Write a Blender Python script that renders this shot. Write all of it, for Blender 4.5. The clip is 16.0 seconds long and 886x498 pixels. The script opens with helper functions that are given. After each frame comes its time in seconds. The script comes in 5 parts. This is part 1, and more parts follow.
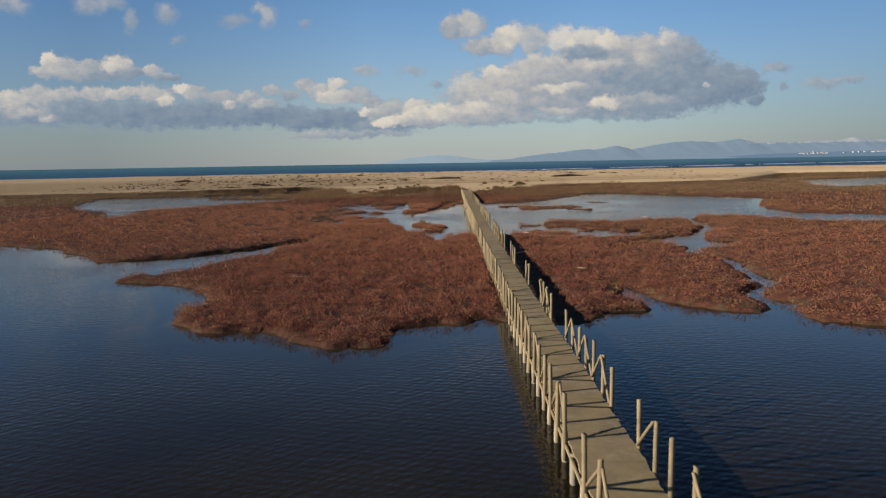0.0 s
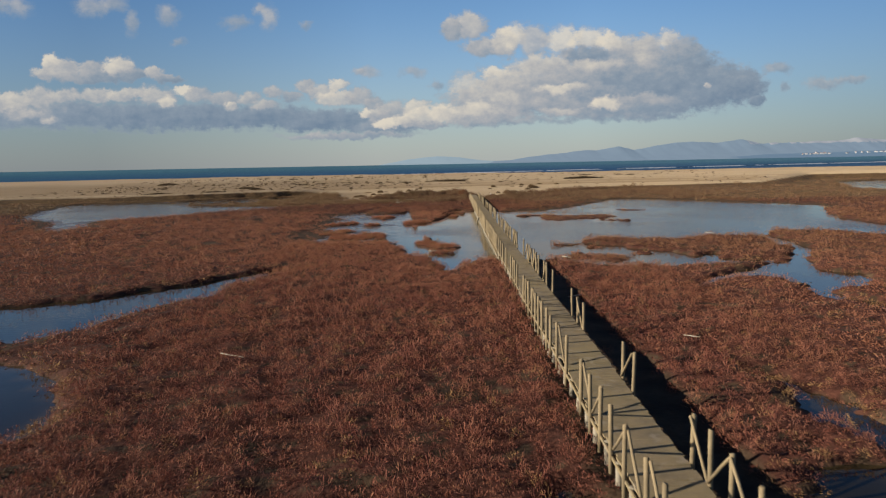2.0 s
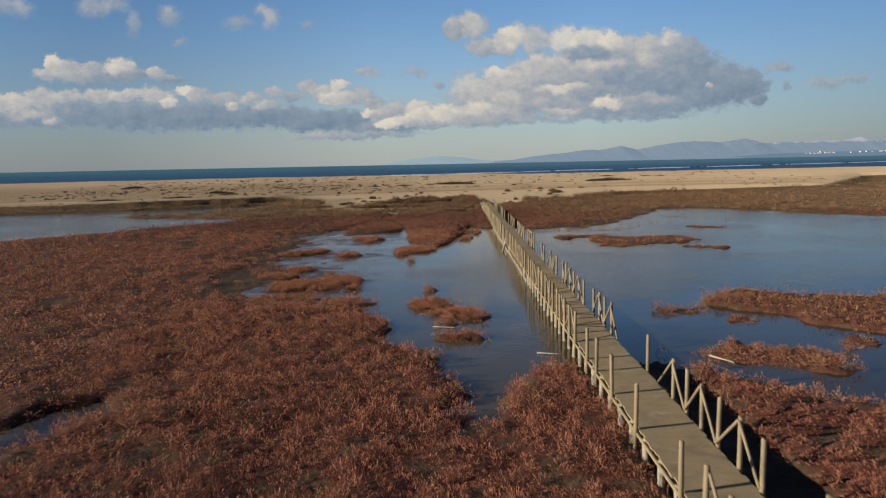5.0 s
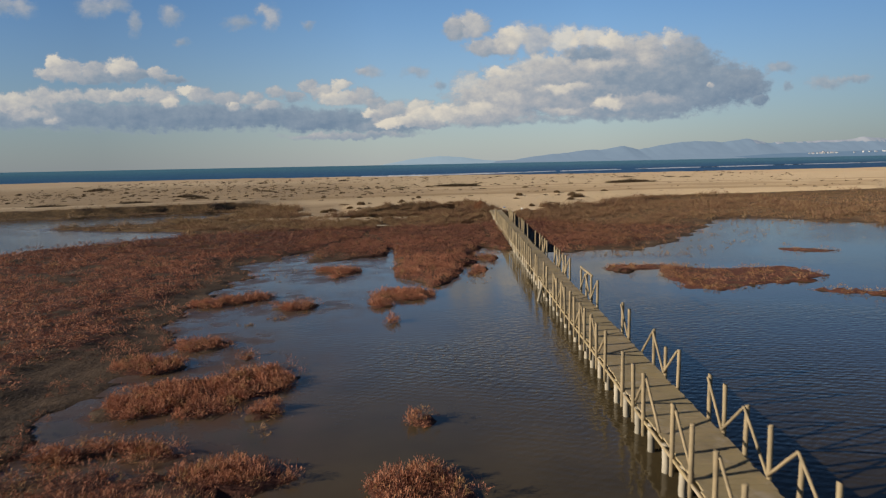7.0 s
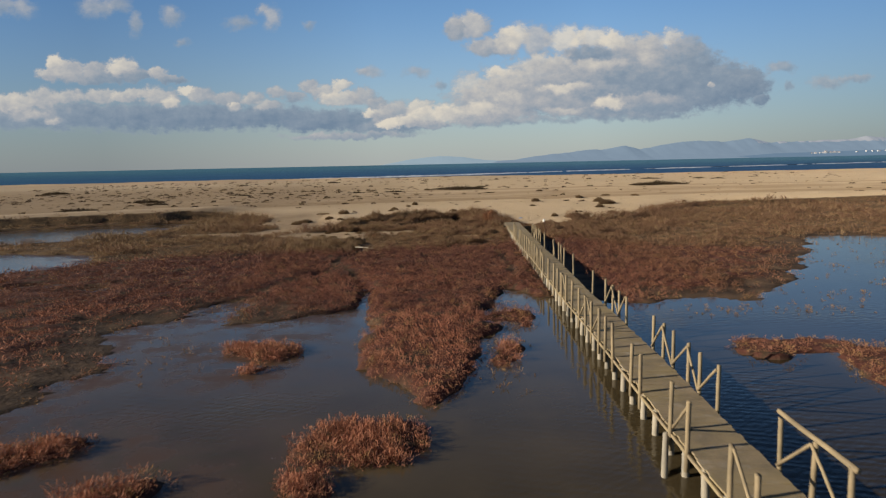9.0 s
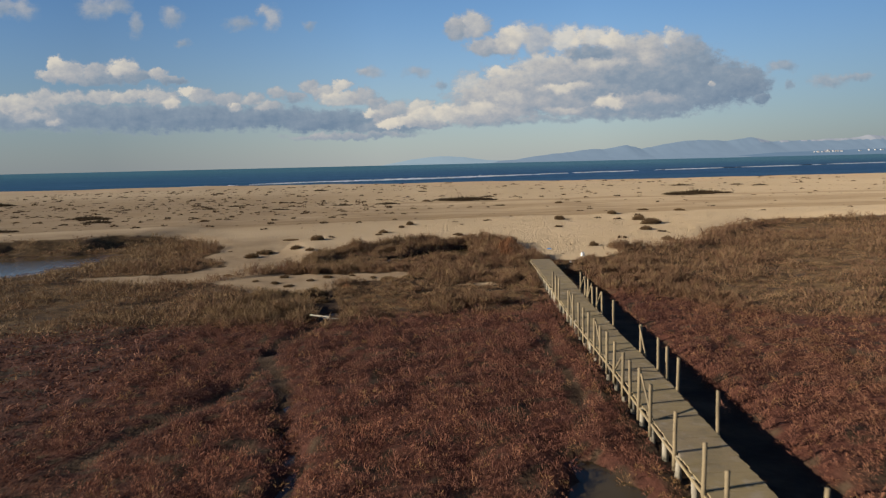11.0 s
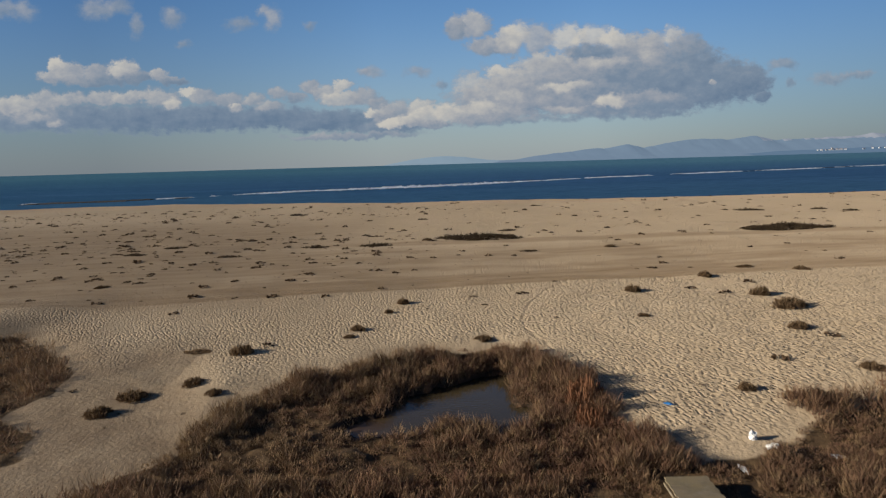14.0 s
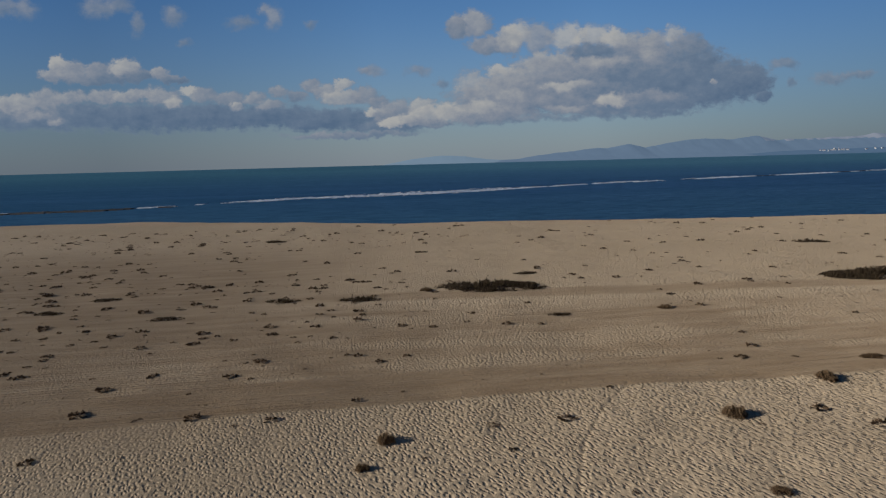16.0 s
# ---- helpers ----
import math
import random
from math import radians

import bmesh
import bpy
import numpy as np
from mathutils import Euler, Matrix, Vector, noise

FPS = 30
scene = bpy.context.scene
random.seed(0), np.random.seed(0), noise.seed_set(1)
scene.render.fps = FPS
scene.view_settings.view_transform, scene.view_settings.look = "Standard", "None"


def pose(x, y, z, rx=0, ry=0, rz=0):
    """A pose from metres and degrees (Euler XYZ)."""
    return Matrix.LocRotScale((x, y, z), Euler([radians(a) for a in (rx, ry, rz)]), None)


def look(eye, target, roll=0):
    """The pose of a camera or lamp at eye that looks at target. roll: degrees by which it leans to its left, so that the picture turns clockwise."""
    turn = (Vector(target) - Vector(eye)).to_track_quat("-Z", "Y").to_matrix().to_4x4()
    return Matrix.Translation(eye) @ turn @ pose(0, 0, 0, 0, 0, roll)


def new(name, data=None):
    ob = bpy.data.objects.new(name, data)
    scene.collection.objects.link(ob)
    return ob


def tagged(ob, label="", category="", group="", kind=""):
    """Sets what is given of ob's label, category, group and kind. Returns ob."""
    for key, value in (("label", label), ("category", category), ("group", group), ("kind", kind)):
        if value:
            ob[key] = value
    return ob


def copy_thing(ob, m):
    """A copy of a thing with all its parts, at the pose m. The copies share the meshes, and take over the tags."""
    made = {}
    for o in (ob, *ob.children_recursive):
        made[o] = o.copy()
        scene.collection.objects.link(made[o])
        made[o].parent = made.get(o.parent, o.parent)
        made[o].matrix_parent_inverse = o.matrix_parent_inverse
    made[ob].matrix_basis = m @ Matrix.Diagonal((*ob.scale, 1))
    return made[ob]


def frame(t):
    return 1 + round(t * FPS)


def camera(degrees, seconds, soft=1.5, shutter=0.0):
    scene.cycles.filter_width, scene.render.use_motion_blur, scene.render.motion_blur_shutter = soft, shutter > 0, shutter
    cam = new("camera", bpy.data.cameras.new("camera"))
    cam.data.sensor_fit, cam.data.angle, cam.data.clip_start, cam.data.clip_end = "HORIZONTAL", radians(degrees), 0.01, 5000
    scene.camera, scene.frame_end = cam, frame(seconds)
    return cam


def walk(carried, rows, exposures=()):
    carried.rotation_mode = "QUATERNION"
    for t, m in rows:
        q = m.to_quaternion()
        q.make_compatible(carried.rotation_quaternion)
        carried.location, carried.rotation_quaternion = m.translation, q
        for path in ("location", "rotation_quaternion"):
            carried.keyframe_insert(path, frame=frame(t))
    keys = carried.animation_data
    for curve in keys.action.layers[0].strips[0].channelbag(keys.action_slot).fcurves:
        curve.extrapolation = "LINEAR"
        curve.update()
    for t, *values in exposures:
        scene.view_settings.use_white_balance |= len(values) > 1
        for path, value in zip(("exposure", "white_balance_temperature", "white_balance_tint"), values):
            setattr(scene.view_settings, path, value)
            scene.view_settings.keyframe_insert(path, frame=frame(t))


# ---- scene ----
cam = camera(66.0, 16.0, 1.3, 0.2)
PATH = [
    (0.0, look((1.929, 3.183, 6.180), (1.478, 102.381, -6.449), -0.959)),
    (1.0, look((1.548, 10.296, 6.241), (1.002, 109.507, -6.282), -1.011)),
    (2.0, look((1.140, 17.383, 6.248), (0.502, 116.600, -6.228), -1.063)),
    (3.0, look((0.826, 24.555, 6.259), (0.101, 123.772, -6.208), -1.106)),
    (4.0, look((0.612, 32.129, 6.275), (-0.194, 131.345, -6.200), -1.133)),
    (5.0, look((0.473, 40.363, 6.281), (-0.405, 139.577, -6.203), -1.136)),
    (6.0, look((0.379, 49.042, 6.260), (-0.565, 148.255, -6.228), -1.128)),
    (7.0, look((0.300, 57.838, 6.197), (-0.706, 157.050, -6.292), -1.122)),
    (8.0, look((0.211, 66.504, 6.112), (-0.857, 165.715, -6.377), -1.132)),
    (9.0, look((0.114, 75.121, 6.168), (-1.017, 174.332, -6.320), -1.172)),
    (10.0, look((0.010, 83.809, 6.517), (-1.188, 183.019, -5.970), -1.252)),
    (11.0, look((-0.130, 92.511, 7.122), (-1.396, 191.720, -5.367), -1.355)),
    (12.0, look((-0.340, 101.132, 7.907), (-1.673, 200.339, -4.592), -1.461)),
    (13.0, look((-0.625, 109.608, 8.866), (-2.020, 208.812, -3.652), -1.550)),
    (14.0, look((-0.967, 117.904, 10.035), (-2.418, 217.102, -2.516), -1.599)),
    (15.0, look((-1.254, 126.036, 11.352), (-2.751, 225.228, -1.250), -1.590)),
    (16.0, look((-1.279, 134.080, 12.657), (-2.808, 233.262, -0.015), -1.499)),
]
EXPOSURES = [(0.0, 0.62, 6500, 10), (9.0, 0.62, 6450, 10), (12.4, 0.60, 6300, 10), (14.5, 0.18, 5900, 10), (16.0, -0.16, 5600, 10)]
walk(cam, PATH, EXPOSURES)

# ------------------------------------------------------------------ sky and sun
SUN_EL, SUN_AZ = 17.3, -103.0     # degrees above the horizon; clockwise from +y
SKY_GAIN, SKY_TINT = 0.080, (0.86, 0.98, 1.12)
VIEW = 0.66      # what the opened-up exposure takes off the sky's own brightness
world = bpy.data.worlds.new("world")
scene.world = world
world.use_nodes = True
wnt = world.node_tree
sky = wnt.nodes.new("ShaderNodeTexSky")
sky.sky_type = 'NISHITA'
sky.sun_disc = False
sky.sun_elevation = radians(SUN_EL)
sky.sun_rotation = radians(SUN_AZ)
sky.air_density = 1.0
sky.dust_density = 0.0
sky.ozone_density = 3.0


def sky_node(kind, tree=None, **kw):
    n = (tree or wnt).nodes.new(kind)
    for k, v in kw.items():
        n.inputs[k].default_value = v
    return n


def sky_math(how, a, b=0.0, c=0.0, tree=None):
    tree = tree or wnt
    n = tree.nodes.new("ShaderNodeMath")
    n.operation = how
    for src, sock in zip((a, b, c), n.inputs):
        if isinstance(src, (int, float)):
            sock.default_value = src
        else:
            tree.links.new(src, sock)
    return n.outputs[0]


def sky_vec(how, a, b=None, c=None, tree=None):
    tree = tree or wnt
    n = tree.nodes.new("ShaderNodeVectorMath")
    n.operation = how
    for src, sock in zip((a, b, c), n.inputs):
        if isinstance(src, tuple):
            sock.default_value = src
        elif src is not None:
            tree.links.new(src, sock)
    return n.outputs["Value"] if how == 'LENGTH' else n.outputs[0]


def sky_ramp(fac, stops):
    n = wnt.nodes.new("ShaderNodeValToRGB")
    e = n.color_ramp.elements
    while len(e) < len(stops):
        e.new(0.5)
    for el, (p, c) in zip(e, stops):
        el.position, el.color = p, (*c, 1)
    wnt.links.new(fac, n.inputs[0])
    return n.outputs[0]


def sky_mix(fac, a, b, how='MIX'):
    n = wnt.nodes.new("ShaderNodeMix")
    n.data_type, n.blend_type = 'RGBA', how
    for src, sock in ((fac, n.inputs[0]), (a, n.inputs[6]), (b, n.inputs[7])):
        if isinstance(src, (int, float)):
            sock.default_value = src
        elif isinstance(src, tuple):
            sock.default_value = (*src, 1)
        else:
            wnt.links.new(src, sock)
    return n.outputs[2]


# cumulus over the sea, back to front: puffs as (east, up, half width, half height, light), the places per unit of distance north
BANK_BASE = [(-0.697, 0.0889, 0.086, 0.0263, 0.35), (-0.599, 0.0789, 0.103, 0.0228, 0.30), (-0.484, 0.0758, 0.121, 0.0237, 0.24), (-0.370, 0.0735, 0.121, 0.0228, 0.20),
             (-0.263, 0.0698, 0.112, 0.0211, 0.20), (-0.165, 0.0646, 0.095, 0.0193, 0.20), (-0.084, 0.0542, 0.069, 0.0123, 0.28), (-0.142, 0.0424, 0.112, 0.0061, 0.42)]
BANK_TOPS = [(-0.630, 0.1004, 0.041, 0.0158, 0.66), (-0.585, 0.1059, 0.026, 0.0158, 0.56), (-0.548, 0.1052, 0.034, 0.0123, 0.56), (-0.502, 0.1067, 0.034, 0.0114, 0.58),
             (-0.457, 0.1073, 0.036, 0.0114, 0.60), (-0.415, 0.1033, 0.034, 0.0158, 0.58), (-0.403, 0.0950, 0.014, 0.0123, 0.70), (-0.375, 0.1121, 0.015, 0.0079, 0.92),
             (-0.355, 0.1037, 0.026, 0.0114, 0.52), (-0.319, 0.0990, 0.029, 0.0114, 0.48), (-0.307, 0.0875, 0.009, 0.0079, 0.66), (-0.282, 0.0966, 0.019, 0.0114, 0.52),
             (-0.261, 0.0874, 0.021, 0.0097, 0.52), (-0.247, 0.1063, 0.016, 0.0088, 0.52), (-0.221, 0.1002, 0.021, 0.0088, 0.42)]
BANK_BELLY = [(-0.603, 0.0814, 0.040, 0.0114, 0.55), (-0.571, 0.0727, 0.019, 0.0079, 0.62), (-0.525, 0.0855, 0.053, 0.0141, 0.27), (-0.455, 0.0809, 0.055, 0.0149, 0.23),
              (-0.345, 0.0770, 0.062, 0.0149, 0.22), (-0.276, 0.0692, 0.072, 0.0132, 0.20), (-0.190, 0.0611, 0.060, 0.0114, 0.20)]
MIDDLE = [(-0.200, 0.1149, 0.017, 0.0114, 0.50), (-0.176, 0.1064, 0.026, 0.0123, 0.58), (-0.151, 0.1155, 0.016, 0.0097, 0.75), (-0.156, 0.0965, 0.033, 0.0132, 0.66),
          (-0.122, 0.0974, 0.024, 0.0123, 0.48), (-0.101, 0.0882, 0.019, 0.0105, 0.42), (-0.075, 0.0733, 0.031, 0.0193, 0.50), (-0.112, 0.0748, 0.013, 0.0088, 0.85),
          (-0.092, 0.0688, 0.019, 0.0132, 0.50), (-0.042, 0.0798, 0.022, 0.0149, 0.68), (-0.029, 0.0675, 0.031, 0.0158, 0.70), (-0.057, 0.0617, 0.021, 0.0105, 0.70),
          (-0.084, 0.0566, 0.019, 0.0088, 0.86), (-0.027, 0.0546, 0.034, 0.0070, 0.45)]
UPPER = [(-0.496, 0.1320, 0.082, 0.0097, 0.36), (-0.563, 0.1524, 0.016, 0.0141, 0.78), (-0.574, 0.1368, 0.021, 0.0088, 0.58), (-0.543, 0.1425, 0.028, 0.0149, 0.55),
         (-0.504, 0.1425, 0.029, 0.0123, 0.46), (-0.467, 0.1457, 0.024, 0.0141, 0.70), (-0.446, 0.1342, 0.031, 0.0097, 0.36), (-0.414, 0.1359, 0.017, 0.0105, 0.58),
         (-0.392, 0.1275, 0.024, 0.0061, 0.36)]
SCRAPS = [(-0.603, 0.2307, 0.026, 0.0176, 0.52), (-0.632, 0.2329, 0.021, 0.0176, 0.42), (-0.498, 0.2285, 0.031, 0.0193, 0.50), (-0.468, 0.2325, 0.026, 0.0141, 0.45),
          (-0.443, 0.2072, 0.013, 0.0211, 0.40), (-0.389, 0.2153, 0.019, 0.0167, 0.46), (-0.379, 0.1777, 0.014, 0.0070, 0.40), (-0.293, 0.2032, 0.026, 0.0105, 0.36),
          (-0.249, 0.2101, 0.015, 0.0211, 0.62), (-0.261, 0.2204, 0.012, 0.0105, 0.60), (-0.110, 0.1305, 0.024, 0.0097, 0.50), (-0.122, 0.1331, 0.012, 0.0079, 0.56),
          (-0.043, 0.1307, 0.022, 0.0088, 0.46), (-0.012, 0.1134, 0.012, 0.0097, 0.42), (-0.196, 0.1981, 0.012, 0.0088, 0.30)]
BIG_BODY = [(0.266, 0.1220, 0.129, 0.0544, 0.36), (0.362, 0.1042, 0.095, 0.0404, 0.26), (0.169, 0.1082, 0.142, 0.0439, 0.44), (0.088, 0.0876, 0.103, 0.0299, 0.48),
            (0.428, 0.1029, 0.036, 0.0263, 0.25), (0.250, 0.0779, 0.159, 0.0202, 0.38), (0.047, 0.0692, 0.079, 0.0176, 0.52), (0.448, 0.0803, 0.014, 0.0097, 0.22),
            (0.037, 0.1924, 0.028, 0.0193, 0.58), (0.011, 0.1899, 0.016, 0.0193, 0.46), (0.058, 0.1632, 0.036, 0.0141, 0.48), (0.088, 0.1711, 0.022, 0.0228, 0.62)]
BIG_CROWN = [(0.101, 0.1779, 0.023, 0.0202, 0.74), (0.169, 0.1694, 0.029, 0.0237, 0.84), (0.209, 0.1709, 0.034, 0.0193, 0.78), (0.238, 0.1672, 0.023, 0.0158, 0.84),
             (0.130, 0.1695, 0.027, 0.0272, 0.56), (0.198, 0.1501, 0.045, 0.0123, 0.30), (0.267, 0.1557, 0.034, 0.0228, 0.52), (0.291, 0.1591, 0.026, 0.0220, 0.58),
             (0.318, 0.1710, 0.016, 0.0184, 0.74), (0.339, 0.1542, 0.029, 0.0220, 0.40), (0.363, 0.1412, 0.026, 0.0220, 0.30), (0.289, 0.1372, 0.023, 0.0184, 0.54),
             (0.137, 0.1380, 0.053, 0.0141, 0.64), (0.219, 0.1316, 0.045, 0.0105, 0.58), (0.257, 0.1198, 0.053, 0.0141, 0.30), (0.169, 0.1153, 0.052, 0.0088, 0.46)]
BIG_FRONT = [(0.072, 0.1291, 0.018, 0.0097, 0.90), (0.035, 0.1101, 0.034, 0.0220, 0.68), (0.088, 0.1161, 0.040, 0.0193, 0.62), (0.114, 0.1077, 0.019, 0.0123, 0.50),
             (0.169, 0.1034, 0.045, 0.0088, 0.76), (0.219, 0.0945, 0.053, 0.0149, 0.33), (0.298, 0.1040, 0.071, 0.0263, 0.28), (0.373, 0.1032, 0.008, 0.0053, 0.80),
             (0.371, 0.0866, 0.053, 0.0176, 0.24), (0.411, 0.1056, 0.045, 0.0228, 0.24), (0.276, 0.0854, 0.053, 0.0105, 0.52), (0.232, 0.0823, 0.024, 0.0123, 0.82),
             (0.323, 0.0805, 0.045, 0.0105, 0.38), (0.088, 0.0892, 0.028, 0.0123, 0.62), (0.046, 0.0773, 0.028, 0.0141, 0.72), (-0.004, 0.0702, 0.026, 0.0149, 0.76)]
BIG_FOOT = [(0.137, 0.0794, 0.053, 0.0105, 0.44), (0.171, 0.0716, 0.045, 0.0070, 0.60), (0.258, 0.0618, 0.090, 0.0079, 0.30), (0.128, 0.0588, 0.079, 0.0070, 0.40),
            (0.055, 0.0554, 0.053, 0.0070, 0.36), (0.315, 0.0607, 0.036, 0.0070, 0.26), (0.476, 0.1248, 0.026, 0.0105, 0.38), (0.488, 0.1009, 0.009, 0.0088, 0.28),
            (0.543, 0.1014, 0.031, 0.0132, 0.44), (0.581, 0.1077, 0.028, 0.0070, 0.38)]

way = sky_node("ShaderNodeTexCoord").outputs["Generated"]
split = sky_node("ShaderNodeSeparateXYZ")
wnt.links.new(way, split.inputs[0])
ahead = sky_math('MAXIMUM', split.outputs[1], 0.05)
flat = sky_node("ShaderNodeCombineXYZ")
wnt.links.new(sky_math('DIVIDE', split.outputs[0], ahead), flat.inputs[0])
wnt.links.new(sky_math('DIVIDE', split.outputs[2], ahead), flat.inputs[1])


def sky_noise(scale, detail, rough, stretch=(1.0, 1.0, 1.0)):
    n = sky_node("ShaderNodeTexNoise", Scale=scale, Detail=detail, Roughness=rough)
    wnt.links.new(sky_vec('MULTIPLY', flat.outputs[0], stretch), n.inputs["Vector"])
    return n


# the outlines billow at two sizes
place = flat.outputs[0]
for scale, size in ((26.0, 0.026), (80.0, 0.017)):
    shift = sky_vec('MULTIPLY_ADD', sky_noise(scale, 5.0, 0.6).outputs["Color"], (size, size * 0.8, 0), (-size / 2, -size * 0.4, 0))
    place = sky_vec('ADD', place, shift)
frayed = sky_math('MULTIPLY_ADD', sky_noise(70.0, 6.0, 0.65, (1.0, 1.5, 1.0)).outputs["Fac"], 0.9, -0.45)


def sky_range(value, a, b):
    n = sky_node("ShaderNodeMapRange")
    n.interpolation_type = 'SMOOTHSTEP'
    n.inputs["From Min"].default_value, n.inputs["From Max"].default_value = a, b
    wnt.links.new(value, n.inputs["Value"])
    return n.outputs[0]


# each puff is laid over those behind it; x holds the light, y the cover
sheet = sky_node("ShaderNodeCombineXYZ", X=0.4).outputs[0]
for puffs_of, solid, soft_edge in ((BANK_BASE, 0.95, 0.60), (BANK_TOPS, 0.9, 0.55), (BANK_BELLY, 0.85, 0.85), (MIDDLE, 0.9, 0.5), (UPPER, 0.95, 0.5), (SCRAPS, 0.72, 0.9),
                                   (BIG_BODY, 0.95, 0.5), (BIG_CROWN, 0.85, 0.6), (BIG_FRONT, 0.8, 0.7), (BIG_FOOT, 0.75, 0.75)):
    for east, up, wide, high, shine in puffs_of:
        at = sky_vec('MULTIPLY_ADD', sheet, (1e-7, 1e-7, 0), place)      # puff after puff, or the shader outgrows its memory
        q = sky_vec('MULTIPLY_ADD', at, (1 / wide, 1 / high, 0), (-east / wide, -up / high, 0))
        tilt = sky_node("ShaderNodeVectorMath")
        tilt.operation = 'DOT_PRODUCT'
        wnt.links.new(q, tilt.inputs[0])
        tilt.inputs[1].default_value = (-0.075, 0.125, 0)      # lit from the upper left
        own = sky_node("ShaderNodeCombineXYZ", Y=1.0)
        wnt.links.new(sky_math('ADD', tilt.outputs["Value"], shine), own.inputs[0])
        edge = sky_math('ADD', sky_vec('LENGTH', q), frayed)
        part_of = sky_math('MULTIPLY', sky_range(edge, 1.12, 1.12 - soft_edge), solid)
        over = sky_node("ShaderNodeMix")
        over.data_type = 'VECTOR'
        wnt.links.new(part_of, over.inputs[0])
        wnt.links.new(sheet, over.inputs[4])
        wnt.links.new(own.outputs[0], over.inputs[5])
        sheet = over.outputs[1]
drawn = sky_node("ShaderNodeSeparateXYZ")
wnt.links.new(sheet, drawn.inputs[0])
light, cover = drawn.outputs[0], drawn.outputs[1]
cover = sky_math('MULTIPLY', cover, sky_math('GREATER_THAN', split.outputs[1], 0.2))
light = sky_math('ADD', light, sky_math('MULTIPLY_ADD', sky_noise(55.0, 6.0, 0.6, (1.0, 1.4, 1.0)).outputs["Fac"], 0.46, -0.23))
cloud_col = sky_ramp(light, [(0.10, (0.165, 0.232, 0.318)), (0.32, (0.245, 0.305, 0.375)), (0.52, (0.40, 0.41, 0.43)), (0.82, (0.70, 0.64, 0.54))])
# clear sky, milky towards the horizon
deep = sky_ramp(split.outputs[2], [(0.0, (1, 1, 1)), (0.22, (1, 1, 1)), (0.60, (0.17, 0.18, 0.21))])
side = sky_ramp(sky_math('ABSOLUTE', sky_math('ADD', split.outputs[0], -0.05)), [(0.0, (1, 1, 1)), (0.15, (1, 1, 1)), (0.5, (0.62, 0.65, 0.69))])
blue = sky_mix(1.0, sky_mix(1.0, sky.outputs[0], SKY_TINT, 'MULTIPLY'), deep, 'MULTIPLY')
haze = sky_math('POWER', sky_math('MAXIMUM', sky_math('SUBTRACT', 1.0, sky_math('MULTIPLY', sky_math('ABSOLUTE', split.outputs[2]), 4.4)), 0.0), 1.6)
clear = sky_mix(1.0, sky_mix(sky_math('MULTIPLY', haze, 0.9), blue, tuple(VIEW * v / SKY_GAIN for v in (0.362, 0.388, 0.392))), side, 'MULTIPLY')
# far clouds fade into the haze
seen = sky_mix(sky_math('MULTIPLY', cover, 1.0), clear, sky_mix(1.0, cloud_col, tuple([VIEW / SKY_GAIN] * 3), 'MULTIPLY'))
wnt.links.new(seen, wnt.nodes["Background"].inputs[0])
wnt.nodes["Background"].inputs[1].default_value = SKY_GAIN

sun = new("sun", bpy.data.lights.new("sun", 'SUN'))
sun.data.energy = 5.0
sun.data.angle = radians(0.55)
sun.data.color = (1.0, 0.86, 0.67)
sun_way = Vector((math.sin(radians(SUN_AZ)) * math.cos(radians(SUN_EL)),
                  math.cos(radians(SUN_AZ)) * math.cos(radians(SUN_EL)), math.sin(radians(SUN_EL))))
sun.matrix_world = look(sun_way * 60, (0, 0, 0))

# ------------------------------------------------------------------ materials


